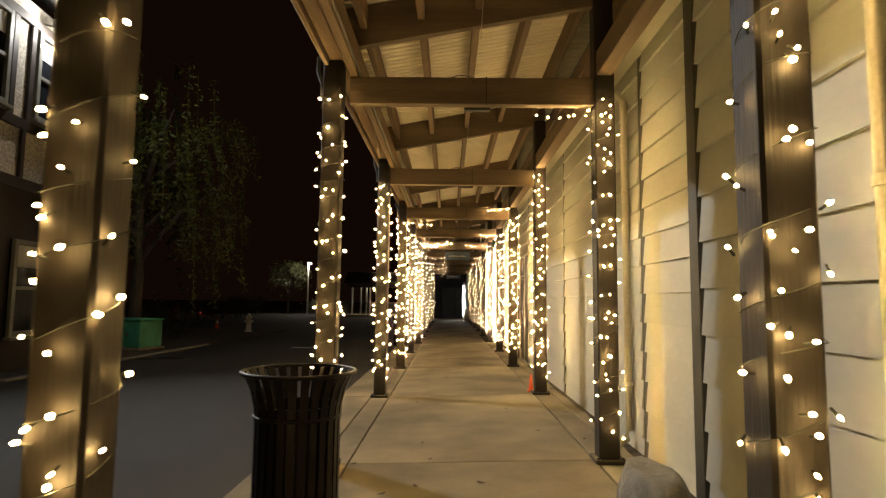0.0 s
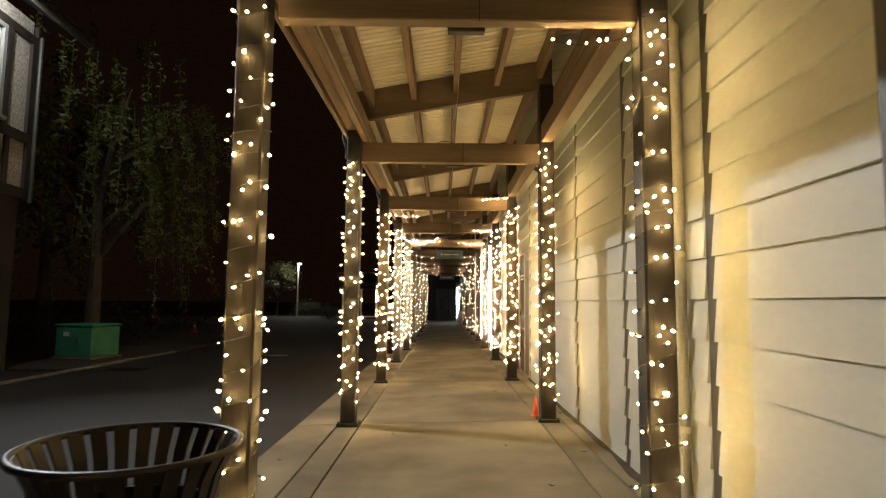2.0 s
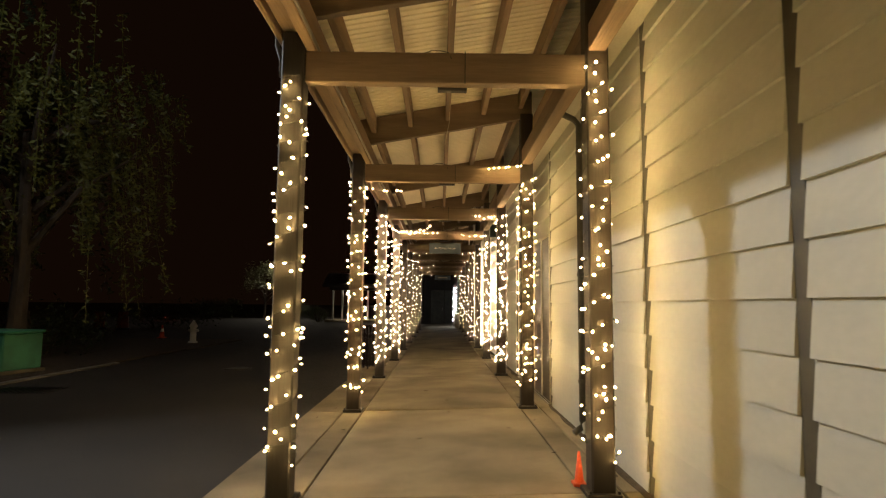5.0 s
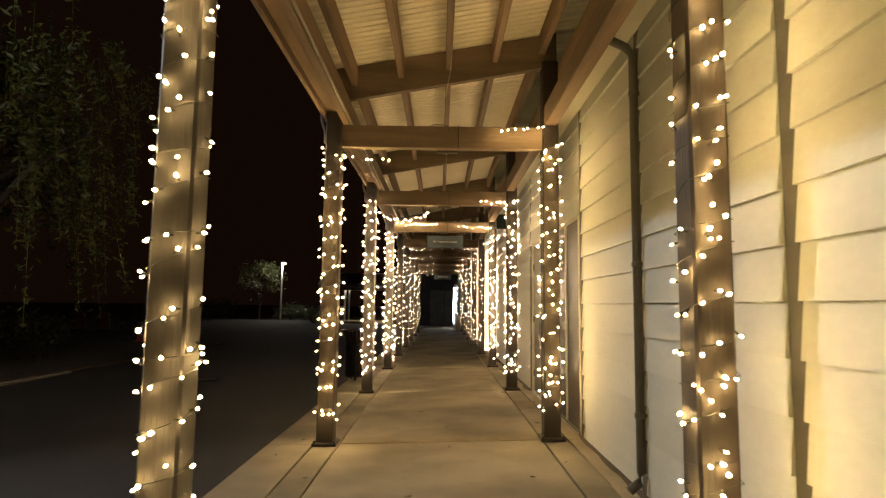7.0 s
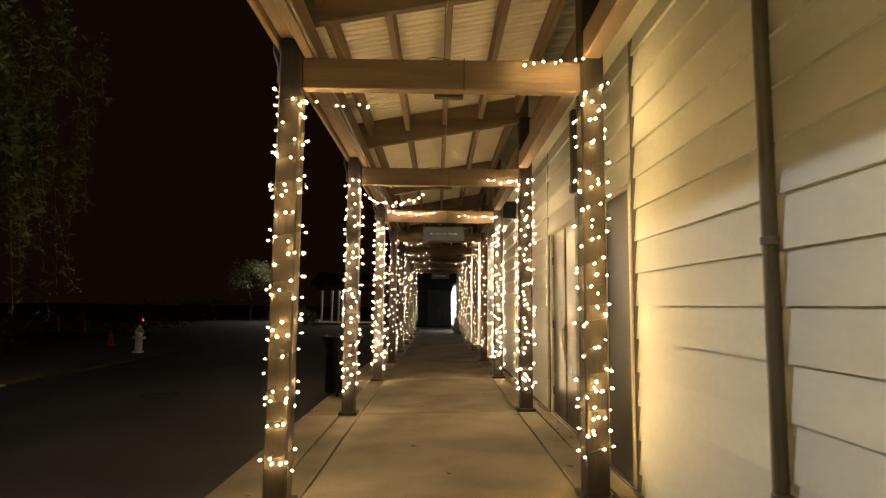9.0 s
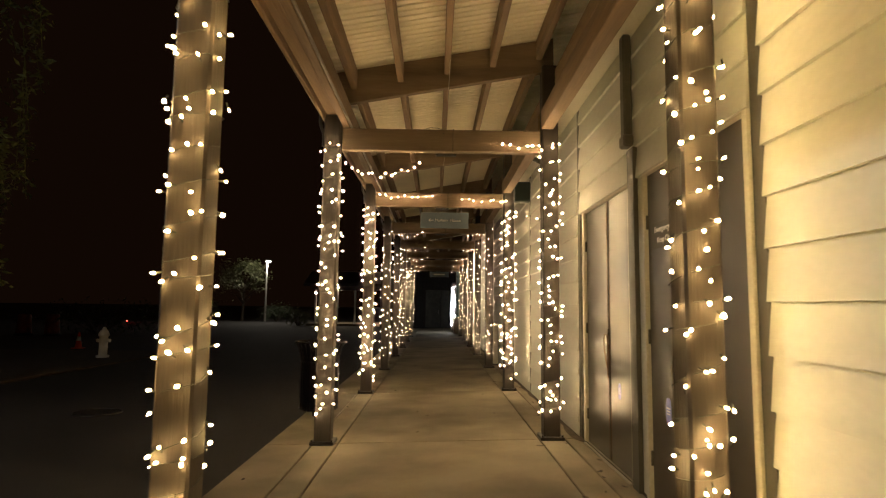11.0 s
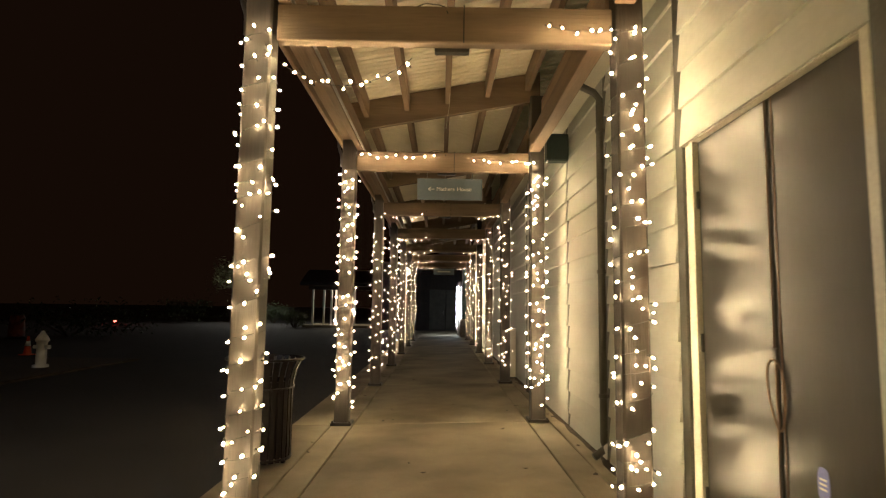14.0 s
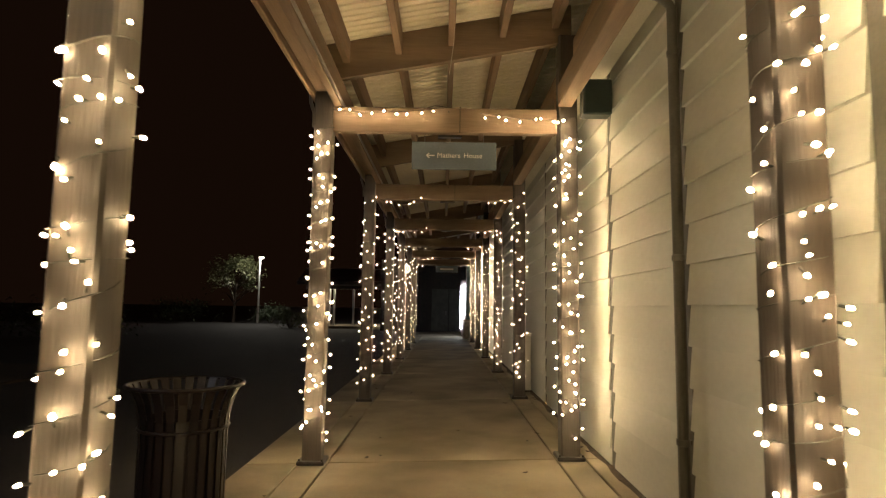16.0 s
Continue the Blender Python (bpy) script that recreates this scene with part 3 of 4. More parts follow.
# a teal box under the eave
t = thing("junction_box", (1.345, 17.80, 3.00), "dark teal metal box under the eave", "box")
part("body", boxed(0, 0.245, -0.07, 0.07, 0, 0.31, 0.012), DARKTEAL, t)
part("lid", boxed(0.012, 0.232, -0.078, -0.071, 0.012, 0.298, 0.003), DARKTEAL, t)


# a pale meter box standing against the wall
t = thing("meter_box", (1.505, 22.35, fz(1.5)), "pale painted metal meter box against the wall foot", "box")
part("body", boxed(-0.085, 0.085, -0.11, 0.11, 0.02, 0.88, 0.012), CREAM_PLAIN, t)
part("lid", boxed(-0.092, 0.092, -0.118, 0.118, 0.884, 0.91, 0.008), CREAM_PLAIN, t)
part("base", boxed(-0.10, 0.10, -0.125, 0.125, 0.0, 0.018, 0.004), PLATE, t, "dark base plate")


# ---- litter bins ----
def litter_bin(at, label):
    t = thing("litter_bin", at, label, "bin", "slatted bins")
    top, low, rim, body = 0.905, 0.06, 0.325, 0.244
    slats = 26
    bm = bmesh.new()
    prof = [(body, low), (body, 0.62), (body + 0.008, 0.72), (body + 0.032, 0.82), (rim - 0.008, top)]
    half = 0.34 * 2 * math.pi / slats
    inner = []
    for r, z in prof:
        inner.append([bm.verts.new((rr * math.cos(a), rr * math.sin(a), z)) for rr, a in ((r, -half), (r, half), (r - 0.007, half), (r - 0.007, -half))])
    for a, b in zip(inner, inner[1:]):
        for k in range(4):
            bm.faces.new((a[k], a[(k + 1) % 4], b[(k + 1) % 4], b[k]))
    bm.faces.new(inner[0][::-1])
    bm.faces.new(inner[-1])
    me = bpy.data.meshes.new("slat")
    bm.to_mesh(me)
    bm.free()
    me.materials.append(BLACK)
    for k in range(slats):
        share("slat", me, t, (0, 0, 0), 360 * k / slats)
    circle = lambda r, z: [(r * math.cos(2 * math.pi * k / 40), r * math.sin(2 * math.pi * k / 40), z) for k in range(40)]
    part("rim", tubed(circle(rim, top), 0.012, 8, closed=True), BLACK, t, "shiny black rim", smooth=True)
    for z, r in ((0.08, body), (0.66, body + 0.004)):
        part("band", tubed(circle(r, z), 0.010, 6, closed=True), BLACK, t, smooth=True)
    bm = lathe(bmesh.new(), [(0, 0.09), (0.222, 0.09), (0.228, 0.72), (0.216, 0.72), (0.210, 0.12), (0, 0.12)], 28)
    part("liner", bm, BLACK, t, "dark plastic liner", smooth=False)
    for k in range(3):
        a = 2 * math.pi * k / 3 + 0.4
        part("foot", tubed([(0.18 * math.cos(a), 0.18 * math.sin(a), 0.0), (0.18 * math.cos(a), 0.18 * math.sin(a), 0.09)], 0.02, 8), BLACK, t)
    return t


litter_bin((-0.872, 3.42, fz(-0.9)), "black slatted steel litter bin with flared rim, standing on the walkway")
litter_bin((-1.34, 16.55, fz(-1.34)), "black slatted steel litter bin standing by the road edge")

# ---- boulder and small red cone ----
bm = bmesh.new()
bmesh.ops.create_icosphere(bm, subdivisions=4, radius=1.0)
for v in bm.verts:
    n1 = noise.noise(v.co * 1.3 + Vector((3, 1, 7))) * 0.22 + noise.noise(v.co * 4.0) * 0.05
    v.co = v.co * (1 + n1)
    v.co = Vector((v.co.x * 0.19, v.co.y * 0.44, max(-0.02, 0.06 + v.co.z * 0.30)))
    v.co.z = min(v.co.z, 0.31 + 0.03 * noise.noise(v.co * 9))
rock = tagged(link("boulder", bm, ROCK, smooth=True), "grey weathered boulder lying against the wall corner", "boulder")
rock.location = (1.20, 3.42, fz(1.2))


def cone(at, height, base, label):
    t = thing("traffic_cone", at, label, "cone")
    part("body", lathe(bmesh.new(), [(base * 0.36, 0.02), (base * 0.09, height), (0.001, height)], 18), ORANGE, t, smooth=True)
    part("foot", boxed(-base / 2, base / 2, -base / 2, base / 2, 0, 0.025, 0.006), ORANGE, t)
    part("collar", lathe(bmesh.new(), [(base * 0.245, height * 0.47), (base * 0.165, height * 0.74)], 18), WHITEPAINT, t, "pale reflective collar", smooth=True)
    return t


cone((1.185, 8.32, fz(1.2)), 0.24, 0.10, "small red plastic cone at the foot of a post")
cone((-10.85, 27.06, -0.06), 0.50, 0.28, "orange traffic cone on the far road edge")


# ---- hanging signs and cables ----
def hanging_sign(y, x0, x1, z0, z1, label, text=""):
    t = thing("hanging_sign", ((x0 + x1) / 2, y, z0), label, "sign")
    w, hgt = (x1 - x0) / 2, z1 - z0
    board = part("board", boxed(-w, w, -0.012, 0.012, 0, hgt, 0.004), SIGNBLUE, t)
    for s in (-0.7, 0.7):
        part("hanger", tubed([(s * w, 0, hgt), (s * w, 0, hgt + TIE0 - z1 + 0.02)], 0.004, 6), STEEL, t, "thin steel hanger")
    if text:
        first, second = text.split()
        lettering("lettering", first, 0.066, Matrix.Translation((-0.158, -0.014, hgt * 0.5)) @ TURN_IN, WHITE, board, "LEFT")
        lettering("lettering", second, 0.066, Matrix.Translation((0.262, -0.014, hgt * 0.5)) @ TURN_IN, WHITE, board, "RIGHT")
        bm = bmesh.new()
        ax, az = -0.255, hgt * 0.5
        box(bm, ax, ax + 0.075, -0.015, -0.0125, az - 0.004, az + 0.004)
        for s in (-1, 1):
            box(bm, 0, 0.035, -0.0015, 0.001, -0.004, 0.004, m=Matrix.Translation((ax, -0.0135, az)) @ Matrix.Rotation(radians(-40 * s), 4, "Y"))
        part("arrow", bm, WHITE, board, "white arrow pointing to the road")
    else:
        part("print_bar", boxed(-w * 0.6, w * 0.6, -0.015, -0.0125, hgt * 0.4, hgt * 0.62), WHITEPAINT, board, "unreadable pale line of print")
    return t


hanging_sign(ROWY[4], -0.12, 0.66, 2.63, 2.89, "slate blue hanging sign with white arrow and letters", "Mathers House")
hanging_sign(ROWY[9], -0.12, 0.72, 2.70, 2.94, "slate blue hanging sign far along the walkway")


def hung_cable(points, label):
    ob = link("hanging_cable", tubed(points, 0.0035, 5), WIRE)
    return tagged(ob, label, "cable")


for k, y in enumerate(ROWY[:6]):
    x = 0.30 + 0.02 * (k % 3)
    hung_cable([(x, y - 0.048, TIE0 - 0.004), (x, y - 0.05, TIE1 + 0.006), (x + 0.01, y + 0.02, TIE1 + 0.012), (x + 0.03, y + 0.05, TIE1 - 0.02)], "thin dark cable looped over a tie beam")
    hung_cable([(x - 0.30, y - 0.02, TIE1 + 0.004), (x - 0.24, y - 0.03, TIE1 + 0.022), (x - 0.16, y - 0.02, TIE1 + 0.02), (x - 0.12, y - 0.03, TIE1 + 0.004), (x - 0.10, y - 0.05, TIE1 - 0.05)], "loose dark cable end lying on a tie beam")
for k, y in enumerate(ROWY[:6]):
    top = roofz(0.255) + 0.139
    cord = link("hanging_cable", tubed([(0.255, y - 0.40, top), (0.250, y - 0.40, top - 0.14), (0.235 - 0.02 * (k % 3), y - 0.38, top - 0.42)], 0.0032, 5), PALE_FLOOR_CORD)
    tagged(cord, "thin pale cord hanging from a purlin", "cord", "hanging cords")
ob = link("eave_conduit", tubed([(-0.760, ROWY[0] - 2 * BAY, 3.222), (-0.760, ROWY[-1], 3.222)], 0.013, 8), STEEL)
tagged(ob, "thin pale conduit along the eave beam", "conduit")
for x, y, z1 in POSTS[2::2]:
    o = x - POST / 2
    bm = tubed([(o - 0.065, y + 0.03, 3.40), (o - 0.062, y + 0.02, 3.27), (o - 0.020, y, 3.15), (o - 0.018, y, 3.02)], 0.017, 8)
    tagged(link("drain_elbow", bm, TIMBER, smooth=True), "short grey bent drain pipe fixed to a post top", "pipe", "drain elbows")

# fallen leaves and stains lie on the slabs
litter = random.Random(3)
for k in range(90):
    bm = bmesh.new()
    r = litter.uniform(0.012, 0.028)
    pts = [(r * math.cos(a) * 1.5, r * math.sin(a) * 0.7, 0.004 + 0.006 * abs(math.cos(a))) for a in [2 * math.pi * i / 7 for i in range(7)]]
    bm.faces.new([bm.verts.new(p) for p in pts])
    geo = bmesh.ops.extrude_face_region(bm, geom=bm.faces[:])
    bmesh.ops.translate(bm, vec=(0, 0, 0.0015), verts=[v for v in geo["geom"] if isinstance(v, bmesh.types.BMVert)])
    ob = link("fallen_leaf", bm, SOIL)
    x = litter.choice((litter.uniform(-1.4, -0.7), litter.uniform(1.15, 1.57), litter.uniform(1.42, 1.58), litter.uniform(-0.7, 1.1)))
    ob.matrix_basis = pose(x, litter.uniform(3, 26), fz(x) + 0.001, 0, 0, litter.uniform(0, 360))
    tagged(ob, "small dry brown leaf lying on the concrete", "leaf", "fallen leaves")


# dirt washed against the foot of the wall
edge = random.Random(9)
bm = bmesh.new()
row = []
for k in range(170):
    y = 3.1 + k * 0.21
    w = 0.035 + 0.10 * abs(noise.noise(Vector((y * 0.9, 2.0, 0)))) + edge.uniform(0, 0.03)
    if 11.7 < y < 14.7:
        w = 0.012
    x = WALL - 0.012
    row.append((bm.verts.new((x, y, fz(x) + 0.016)), bm.verts.new((x - w, y, fz(x - w) + 0.003))))
for (a, b), (c, d) in zip(row, row[1:]):
    bm.faces.new((a, b, d, c))
tagged(link("dirt", bm, SOIL), "dark dirt and leaf litter along the wall foot", "dirt", kind="stuff")

# ---- far end of the walk ----
FAR = ROWY[-1] + 12.0
far_wall = thing("wall_end", (0, FAR, -0.06), "dark end wall with closed doors beyond the walkway", "wall", kind="structure")
part("backing", boxed(-3.5, 5.0, 0, 0.3, 0, 4.2), DARKWOOD, far_wall)
for x in (-0.50, 0.52):
    leaf = part("door", boxed(x, x + 0.98, -0.04, -0.002, 0.05, 2.5, 0.01), DARKTRIM, far_wall, "dark closed door")
    part("handle", tubed([(x + 0.85, -0.05, 1.0), (x + 0.85, -0.09, 1.0), (x + 0.85, -0.09, 1.22), (x + 0.85, -0.05, 1.22)], 0.014, 6), STEEL, leaf, "small steel handle")
# light falling on the far floor, put in as a paler strip
setting("pavement_strip", boxed(-1.05, 0.74, ROWY[-1] + 1.7, ROWY[-1] + 3.6, -0.2, -0.02, 0.01), PALE_FLOOR_CORD, "floor lit beyond the walkway end, drawn as a pale concrete strip", "pavement")
t = thing("pier_post", (1.27, ROWY[-1] + 2.6, -0.06), "teal timber post on a stone pier", "post")
part("shaft", boxed(-0.10, 0.10, -0.10, 0.10, 0.9, 3.4, 0.01), TEAL, t)
part("pier", boxed(-0.24, 0.24, -0.24, 0.24, 0, 0.86, 0.02), STONE, t, "stacked stone pier")
part("cap", boxed(-0.28, 0.28, -0.28, 0.28, 0.862, 0.92, 0.01), CONCRETE, t, "concrete pier cap")
wind(1.08, ROWY[-1] + 4.6, 0.35, 2.3, 26, 230, 777, False, True)
shrub_post = link("slim_trunk", tubed([(1.08, ROWY[-1] + 4.6, -0.06), (1.08, ROWY[-1] + 4.6, 2.6)], 0.07, 8), BARK)
tagged(shrub_post, "slim trunk wound with white string lights", "trunk")
t = thing("speed_sign", (-1.03, ROWY[-2] - 0.17, -0.06), "round white speed sign with number ten beside a post", "sign")
part("pole", tubed([(0, 0, 0), (0, 0, 2.80)], 0.018, 8), STEEL, t)
disc = lathe(bmesh.new(), [(0, 0), (0.15, 0), (0.15, 0.006), (0, 0.006)], 28)
for v in disc.verts:
    v.co = Vector((v.co.x, -0.03 - v.co.z, 2.64 + v.co.y))
face = part("disc", disc, WHITEPAINT, t)
lettering("lettering", "10", 0.20, Matrix.Translation((0, -0.039, 2.64)) @ TURN_IN, BLACK, face)


# ---- plants ----
def leaves(bm, centre, spread, count, size, r, droop=0.0):
    for _ in range(count):
        p = Vector(centre) + Vector((r.gauss(0, spread[0]), r.gauss(0, spread[1]), r.gauss(0, spread[2])))
        q = Euler((r.uniform(-1, 1) + droop, r.uniform(-1, 1), r.uniform(0, 6.28))).to_matrix()
        s = size * r.uniform(0.6, 1.3)
        pts = [q @ Vector(c) + p for c in ((-s, 0, 0), (0, -s * 0.35, s * 0.1), (s, 0, 0), (0, s * 0.35, s * 0.1))]
        bm.faces.new([bm.verts.new(c) for c in pts])


def tree(at, height, radius, label, seed, leaf, weep=False, clumps=70, each=60, size=0.09, trunk_r=0.2, crown_low=0.35):
    r = random.Random(seed)
    t = thing("tree", at, label, "tree")
    bm = bmesh.new()
    top = height * 0.62
    pts = [(0.25 * math.sin(z * 0.7) * z / height, 0.2 * math.cos(z * 0.9) * z / height, z) for z in [top * i / 8 for i in range(9)]]
    tube(bm, pts, 0, 9, taper=[trunk_r * (1 - 0.08 * i) for i in range(9)])
    part("trunk", bm, BARK, t)
    crown = bmesh.new()
    for k in range(9):
        a, z = 2.4 * k + r.uniform(-0.3, 0.3), top * (0.45 + 0.06 * k)
        reach = radius * r.uniform(0.6, 0.95)
        tip = Vector((math.cos(a) * reach, math.sin(a) * reach, min(height * 0.9, z + radius * r.uniform(0.2, 0.8))))
        base = Vector((0, 0, z))
        mid = (base + tip) / 2 + Vector((0, 0, 0.25 * radius * 0.5))
        limb = bmesh.new()
        tube(limb, [base, mid, tip], 0, 6, taper=[trunk_r * 0.45, trunk_r * 0.28, trunk_r * 0.08])
        part("limb", limb, BARK, t)
    for k in range(clumps if weep else 0):
        # a leafy shoot droops from an arching bough, with bare gaps between the shoots
        a = 2.4 * (k % 11) + r.gauss(0, 0.42)
        f = r.uniform(0.3, 1.0)
        start = Vector((math.cos(a) * radius * f, math.sin(a) * radius * f, height * (r.choice((0.36, 0.5, 0.6)) + 0.40 * ((k % 11) / 11)) + 0.9 * math.sin(f * 2.6) - 0.6))
        fall = r.uniform(0.7, 2.3) * (0.5 + 0.6 * f)
        sway = Vector((math.cos(a), math.sin(a), 0)) * r.uniform(0.0, 0.45)
        shoot = [start + sway * q + Vector((0, 0, -fall * q)) for q in (0.0, 0.35, 0.7, 1.0)]
        tube(crown, shoot, 0.008, 3)
        for q in range(each):
            u = r.random() ** 0.8
            leaves(crown, start + sway * u + Vector((0, 0, -fall * u)), (0.07, 0.07, 0.05), 1, size, r, 1.25)
    for k in range(0 if weep else clumps):
        a, f = r.uniform(0, 6.28), r.uniform(0.25, 1.0) ** 0.6
        z = height * r.uniform(crown_low, 0.97)
        wide = radius * f * (1 - 0.55 * abs(z / height - 0.6) / 0.4)
        c = (math.cos(a) * wide, math.sin(a) * wide, z)
        s = 0.16 * radius * r.uniform(0.5, 1.2)
        leaves(crown, c, (s, s, s * 0.8), each, size, r)
    part("crown", crown, leaf, t)
    return t


def shrub(at, wide, high, label, seed, leaf=HEDGE, count=1400, size=0.06):
    r = random.Random(seed)
    t = thing("shrub", at, label, "shrub")
    for k in range(7):
        a = r.uniform(0, 6.28)
        part("stem", tubed([(0.1 * math.cos(a), 0.1 * math.sin(a), 0), (wide * 0.4 * math.cos(a), wide * 0.4 * math.sin(a), high * 0.7)], 0, 5, taper=[0.03, 0.01]), BARK, t)
    bm = bmesh.new()
    for k in range(22):
        a, f = r.uniform(0, 6.28), math.sqrt(r.random())
        c = (wide * 0.5 * f * math.cos(a), wide * 0.5 * f * math.sin(a), high * r.uniform(0.2, 0.85) * (1 - 0.3 * f))
        leaves(bm, c, (wide * 0.11, wide * 0.11, high * 0.12), count // 22, size, r)
    part("foliage", bm, leaf, t)
    return t


G = -0.06
tree((-9.2, 16.8, G), 8.4, 3.1, "weeping tree with dull green hanging leaves beside the road", 11, LEAF, True, 230, 42, 0.075, 0.22, 0.2)
tree((-12.4, 19.5, G), 9.5, 3.4, "large dark leafy tree behind the road edge", 12, HEDGE, True, 150, 42, 0.11, 0.25, 0.25)
tree((-16.4, 58.7, G), 4.9, 2.4, "small spreading tree lit by a street lamp", 13, LEAF2, False, 46, 60, 0.14, 0.14, 0.58)
shrub((-9.9, 18.6, G), 2.4, 1.7, "dark green shrub behind the utility cabinet", 21)
shrub((-11.6, 17.6, G), 2.6, 1.9, "dark green shrub beside the half timbered house", 22)
shrub((-12.6, 23.4, G), 2.6, 1.3, "dark green shrub along the road edge", 23)
shrub((-13.4, 58.5, G), 2.6, 1.7, "low leafy shrub near the street lamp", 24, HEDGE, 1400, 0.09)
shrub((-21.5, 60.5, G), 5.0, 2.2, "dark shrubs under the far street lamp", 25, HEDGE, 1800, 0.12)
shrub((-15.5, 36.0, G), 5.0, 1.8, "dark hedge clump along the far road edge", 26, HEDGE, 1600, 0.1)
bm = boxed(-13.2, -7.30, 13.0, 26.0, -0.2, -0.012, 0.01)
setting("ground_bed", bm, SOIL, "raised soil bed with leaf litter beside the road", "ground")
for k in range(5):
    bm = boxed(-7.29, -7.16, 9.4 + 1.6 * k, 10.985 + 1.6 * k, -0.2, -0.022, 0.010)
    tagged(link("kerb_stone", bm, KERB), "worn grey kerb stone along the soil bed", "kerb", "kerb stones")
# utility cabinet, hydrant, manhole cover
t = thing("utility_cabinet", (-8.28, 15.25, -0.012), "green painted metal utility cabinet on a low base", "cabinet", rz=-12)
part("body", boxed(-0.50, 0.50, -0.42, 0.42, 0.06, 0.74, 0.02), GREENBOX, t)
part("lid", boxed(-0.53, 0.53, -0.45, 0.45, 0.744, 0.80, 0.02), GREENBOX, t)
part("base", boxed(-0.55, 0.55, -0.47, 0.47, 0, 0.058, 0.01), CONCRETE, t, "concrete base")
part("notice_plate", boxed(-0.28, -0.12, -0.424, -0.421, 0.52, 0.62, 0.001), WHITEPAINT, t, "small pale notice plate")
part("latch", boxed(0.10, 0.16, -0.44, -0.421, 0.35, 0.47, 0.004), STEEL, t)
t = thing("hydrant", (-8.22, 23.76, -0.012), "white painted hydrant standing at the road edge", "hydrant")
part("barrel", lathe(bmesh.new(), [(0.15, 0), (0.15, 0.05), (0.10, 0.06), (0.10, 0.52), (0.13, 0.54), (0.13, 0.58), (0.10, 0.64), (0.05, 0.71), (0.03, 0.76), (0.001, 0.76)], 18), WHITEPAINT, t, smooth=True)
for s in (-1, 1):
    part("outlet", tubed([(s * 0.09, 0, 0.42), (s * 0.17, 0, 0.42)], 0.045, 10), WHITEPAINT, t)
t = thing("drain_grate", (-6.4, 13.3, -0.058), "rectangular iron drain grate set in the road", "grate", rz=4)
part("frame", boxed(-0.50, 0.50, -0.32, 0.32, 0.0, 0.006, 0.002), PLATE, t)
for k in range(9):
    part("bar", boxed(-0.44 + 0.1 * k, -0.38 + 0.1 * k, -0.28, 0.28, 0.007, 0.014, 0.002), BLACK, t)
for x, y in ((-4.21, 16.65),):
    t = thing("manhole_cover", (x, y, -0.058), "dark iron manhole cover set in the road", "cover")
    part("cover", lathe(bmesh.new(), [(0, 0.006), (0.24, 0.006), (0.255, 0.0)], 28), PLATE, t)
    part("ring", tubed([(0.285 * math.cos(2 * math.pi * k / 28), 0.285 * math.sin(2 * math.pi * k / 28), 0.002) for k in range(28)], 0.012, 6, closed=True), PLATE, t)

# street lamp far off, with a lit head
t = thing("street_lamp", (-14.1, 57.55, G), "slim street lamp with a bright white head", "street lamp")
part("pole", tubed([(0, 0, 0), (0, 0, 5.05)], 0, 8, taper=[0.09, 0.06]), WHITEPAINT, t)
part("head", boxed(-0.1, 0.32, -0.15, 0.15, 5.05, 5.17, 0.02), STEEL, t)
part("lens", boxed(-0.05, 0.28, -0.12, 0.12, 5.0, 5.048, 0.005), LAMPHEAD, t, "glowing lens")


# red warning lamp low on the far road
t = thing("warning_lamp", (-22.0, 51.0, G), "small red warning lamp standing on the far road", "lamp")
part("base", boxed(-0.12, 0.12, -0.12, 0.12, 0, 0.08, 0.015), BLACK, t)
part("lens", lathe(bmesh.new(), [(0.09, 0.082), (0.10, 0.14), (0.08, 0.22), (0.001, 0.25)], 14), TAIL, t, "glowing red lens")

# low pavilion with pale columns across the road
pav = thing("pavilion", (-8.5, 50.0, G), "low dark pavilion with slim pale columns and a pale floor", "pavilion")
part("floor_edge", boxed(-0.4, 5.2, -0.6, 4.0, 0, 0.16, 0.02), CONCRETE, pav, "pale concrete floor")
bm = boxed(-0.6, 5.6, -0.6, 4.4, 2.75, 2.95, 0.0)
bmesh.ops.subdivide_edges(bm, edges=[e for e in bm.edges if abs(e.verts[0].co.y - e.verts[1].co.y) > 1], cuts=1)
for v in bm.verts:
    if abs(v.co.y - 1.9) < 0.1:
        v.co.z += 1.0
part("roof", bm, TILES, pav, "dark pitched roof")
part("beam", boxed(-0.2, 5.2, 0.21, 0.33, 2.50, 2.75, 0.01), DARKWOOD, pav)
for x in (0.1, 0.85, 1.35, 1.65, 2.9):
    part("column", boxed(x - 0.06, x + 0.06, 0.2, 0.32, 0.165, 2.498, 0.01), WHITEPAINT, pav, "slim pale column")
shrub((-9.35, 49.2, G), 1.5, 1.5, "low green shrub beside the pavilion", 27, LEAF2, 1200, 0.08)


def barrel(at, label):
    t = thing("traffic_barrel", at, label, "barrel", group="traffic barrels")
    part("base", lathe(bmesh.new(), [(0.001, 0), (0.36, 0), (0.36, 0.05), (0.29, 0.09), (0.001, 0.09)], 20), BLACK, t, "black rubber base")
    part("body", lathe(bmesh.new(), [(0.28, 0.092), (0.28, 0.34), (0.265, 0.36), (0.265, 0.58), (0.25, 0.60), (0.24, 0.86), (0.20, 0.90), (0.001, 0.90)], 20), BARREL, t, smooth=True)
    part("handle", tubed([(-0.09, 0, 0.89), (-0.06, 0, 0.98), (0.06, 0, 0.98), (0.09, 0, 0.89)], 0.015, 6), BLACK, t)


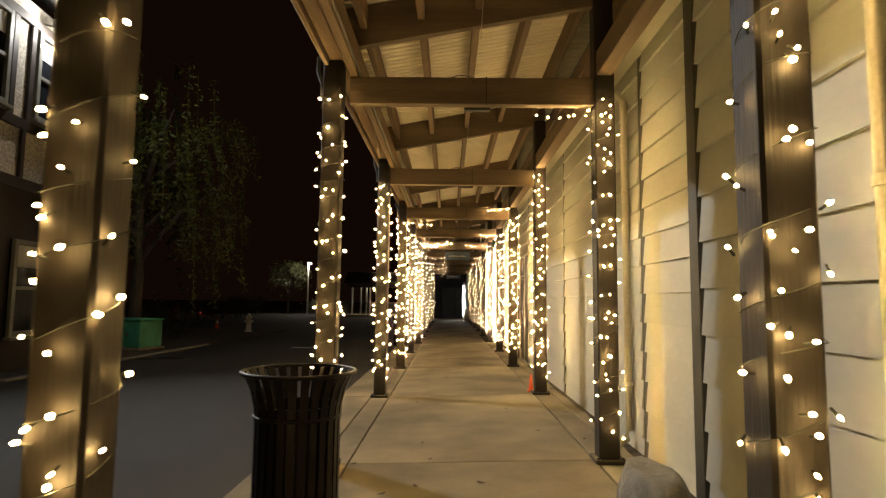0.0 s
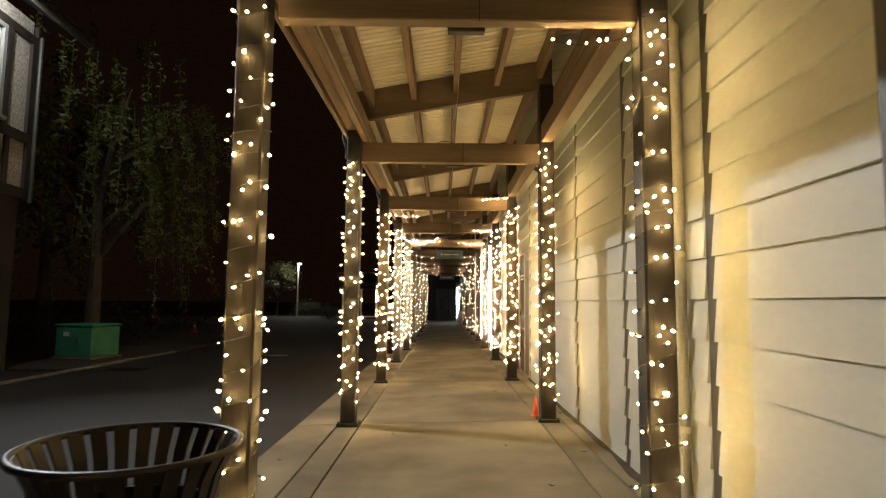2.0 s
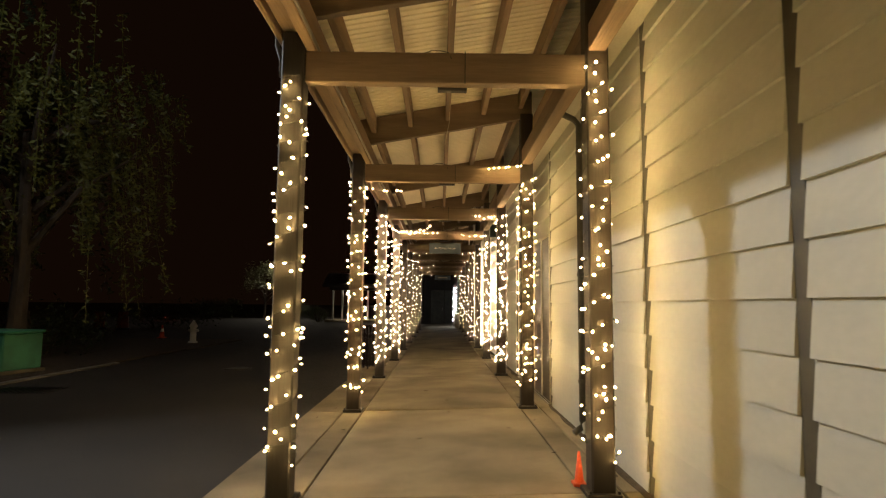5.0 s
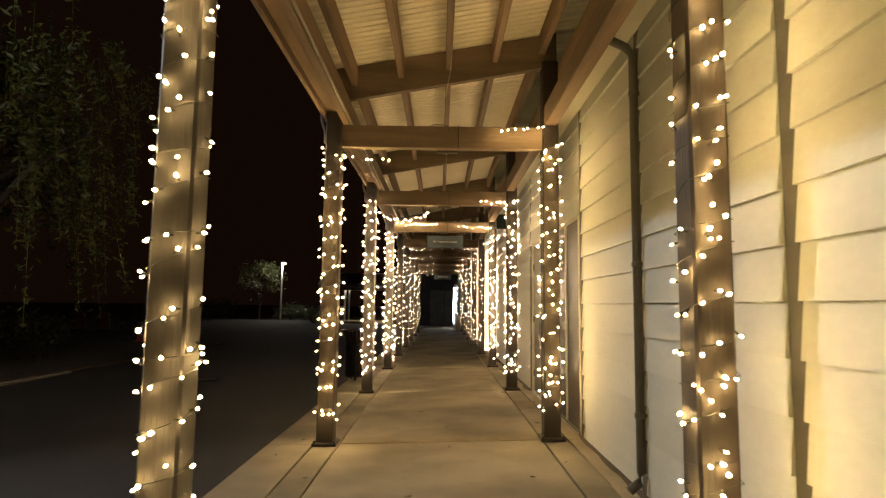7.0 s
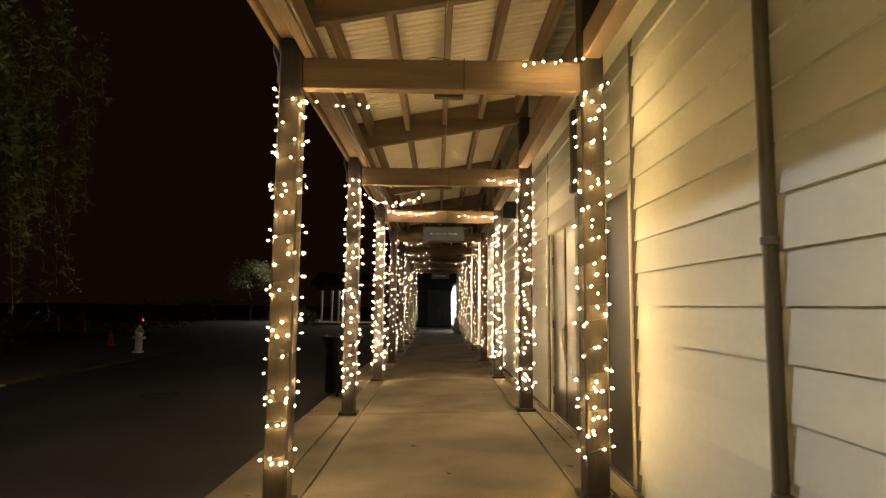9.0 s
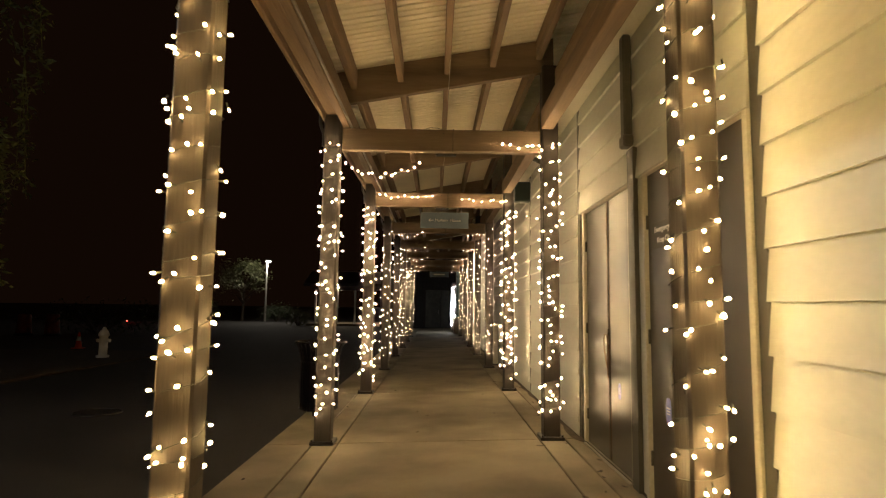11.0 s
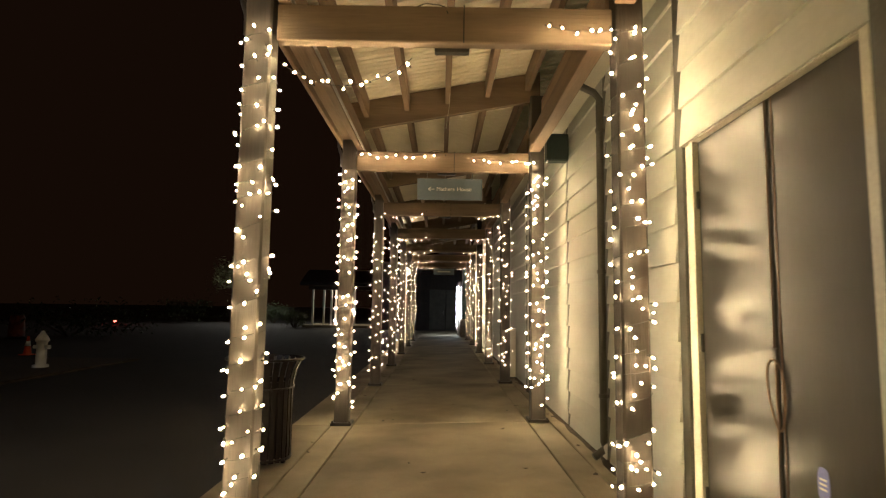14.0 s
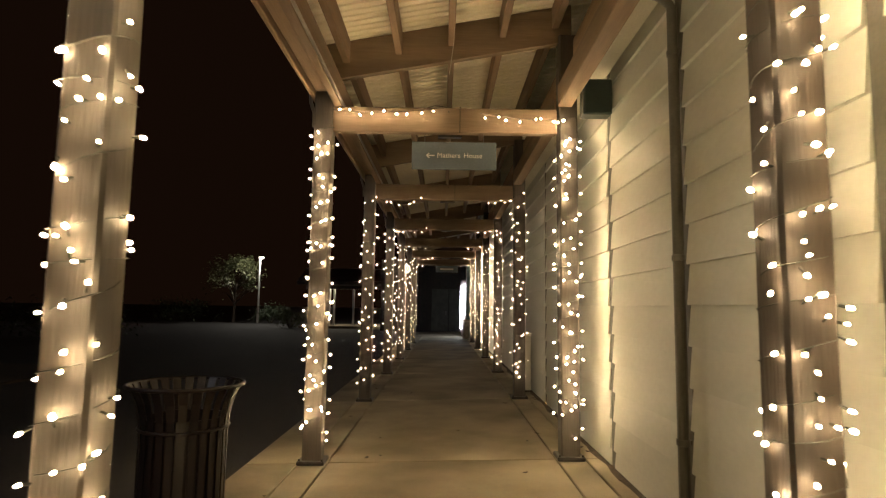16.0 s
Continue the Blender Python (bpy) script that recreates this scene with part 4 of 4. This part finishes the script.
for x in (-17.3, -16.1):
    barrel((x, 33.8, -0.06), "dull orange plastic traffic barrel at the road edge")

# the fixture is added to go with the light on the floor
t = thing("added_ceiling_lamp", (-6.7, 51.3, G + 2.75), "small added lamp, itself unseen, under the pavilion roof", "lamp")
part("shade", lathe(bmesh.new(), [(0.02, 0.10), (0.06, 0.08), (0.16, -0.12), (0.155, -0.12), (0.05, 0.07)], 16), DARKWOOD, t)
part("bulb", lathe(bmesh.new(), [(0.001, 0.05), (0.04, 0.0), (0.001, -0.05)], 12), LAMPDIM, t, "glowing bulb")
# ---- half timbered house across the road ----
HOUSE = thing("house", (-7.02, 11.35, G), "half timbered house with pebble dash panels and a sash window", "house", rz=-174)
HOUSE.location = (-0.25 + 0.07 + 1.15 * (-7.02 - 0.07), 0.75 + 1.15 * (11.35 - 0.75), -0.07)
HOUSE.scale = (1.15, 1.15, 1.12)
# local axes: y runs along the front towards the start of the walk, x points away from the walk
H = HOUSE
part("wall", boxed(0.06, 5.0, 0.0, 11.0, 3.15, 6.35), PEBBLE, H, "rough pebble dash upper wall")
part("lower_wall", boxed(0.075, 5.0, 0.05, 11.0, 0.0, 3.149), DARKWOOD, H, "dark timber ground floor wall")
for z0, z1 in ((3.05, 3.24), (4.06, 4.24), (5.92, 6.08)):
    part("rail", boxed(0.0, 0.058, -0.05, 11.0, z0, z1, 0.008), DARKWOOD, H, "dark timber rail")
for y in (-0.05, 0.60, 1.90, 2.36, 3.66, 4.12, 5.4, 5.84, 7.1, 8.3, 9.7):
    part("stud", boxed(0.0, 0.057, y, y + 0.13, 4.242, 5.918, 0.008), DARKWOOD, H, "dark timber stud")
for y in (-0.05, 0.50, 1.25, 2.0, 2.8, 3.7, 4.6, 5.6, 6.9, 8.3, 9.7):
    part("stud", boxed(0.0, 0.057, y, y + 0.10, 3.242, 4.058, 0.008), DARKWOOD, H, "dark timber stud")
part("corner_post", boxed(0.002, 0.14, -0.10, -0.052, 3.05, 6.3, 0.006), DARKWOOD, H)
for y in (-0.02,):
    part("corner_pipe", tubed([(-0.03, -0.10, 3.0), (-0.03, -0.10, 6.1)], 0.035, 8), DARKTRIM, H, "dark corner downpipe")


def sash(parent, y0, y1, z0, z1):
    w = part("window", boxed(0.035, 0.058, y0, y1, z0, z1), GLASS, parent, "sash window with dark glass")
    for a, b, c, d in ((y0, y0 + 0.09, z0, z1), (y1 - 0.09, y1, z0, z1), (y0 + 0.09, y1 - 0.09, z0, z0 + 0.08), (y0 + 0.09, y1 - 0.09, z1 - 0.08, z1)):
        part("frame", boxed(-0.03, 0.034, a, b, c, d, 0.006), WINDOWPAINT, w, "pale grey window frame")
    mid = (z0 + z1) / 2
    part("meeting_rail", boxed(-0.01, 0.033, y0 + 0.092, y1 - 0.092, mid - 0.03, mid + 0.03, 0.004), WINDOWPAINT, w)
    part("sill", boxed(-0.09, 0.033, y0 - 0.04, y1 + 0.04, z0 - 0.06, z0 - 0.003, 0.006), WINDOWPAINT, w, "pale window sill")
    part("blind", boxed(0.028, 0.033, y0 + 0.10, y1 - 0.10, mid + 0.35, z1 - 0.085), BLIND, w, "half drawn pale blind")


for y in (0.80, 2.55, 4.3, 6.0):
    sash(H, y, y + 1.06, 4.32, 5.90)
for y in (1.08, 3.10, 5.2):
    sash(H, y, y + 1.02, 0.58, 2.20)
bm = bmesh.new()
vs = [bm.verts.new(p) for p in ((-0.55, -0.6, 6.25), (-0.55, 11.3, 6.25), (2.6, 11.3, 8.4), (2.6, -0.6, 8.4))]
bm.faces.new(vs)
geo = bmesh.ops.extrude_face_region(bm, geom=bm.faces[:])
bmesh.ops.translate(bm, vec=(0, 0, 0.12), verts=[v for v in geo["geom"] if isinstance(v, bmesh.types.BMVert)])
part("roof", bm, TILES, H, "dark tiled roof with overhanging eave")
part("eave_gutter", tubed([(-0.58, -0.62, 6.24), (-0.58, 11.3, 6.24)], 0.06, 8), DARKTRIM, H)
for k in range(24):
    part("eave_tile", boxed(-0.60, -0.40, -0.55 + 0.42 * k, -0.20 + 0.42 * k, 6.385, 6.42, 0.01), TILES, H)
# flood lamp on its bracket
t = thing("flood_lamp", (FLOOD[0] - 0.03, FLOOD[1], FLOOD[2] + 0.02), "bright white flood lamp fixed to the house front", "lamp", rz=-168)
part("housing", boxed(0.03, 0.14, -0.14, 0.14, 0.02, 0.20, 0.02), STEEL, t)
part("bracket", tubed([(0.13, 0, 0.10), (0.66, 0.02, 0.12)], 0.02, 8), STEEL, t)
part("lens", boxed(-0.02, 0.028, -0.16, 0.16, -0.06, 0.19, 0.02), LENS, t, "glowing lamp lens")
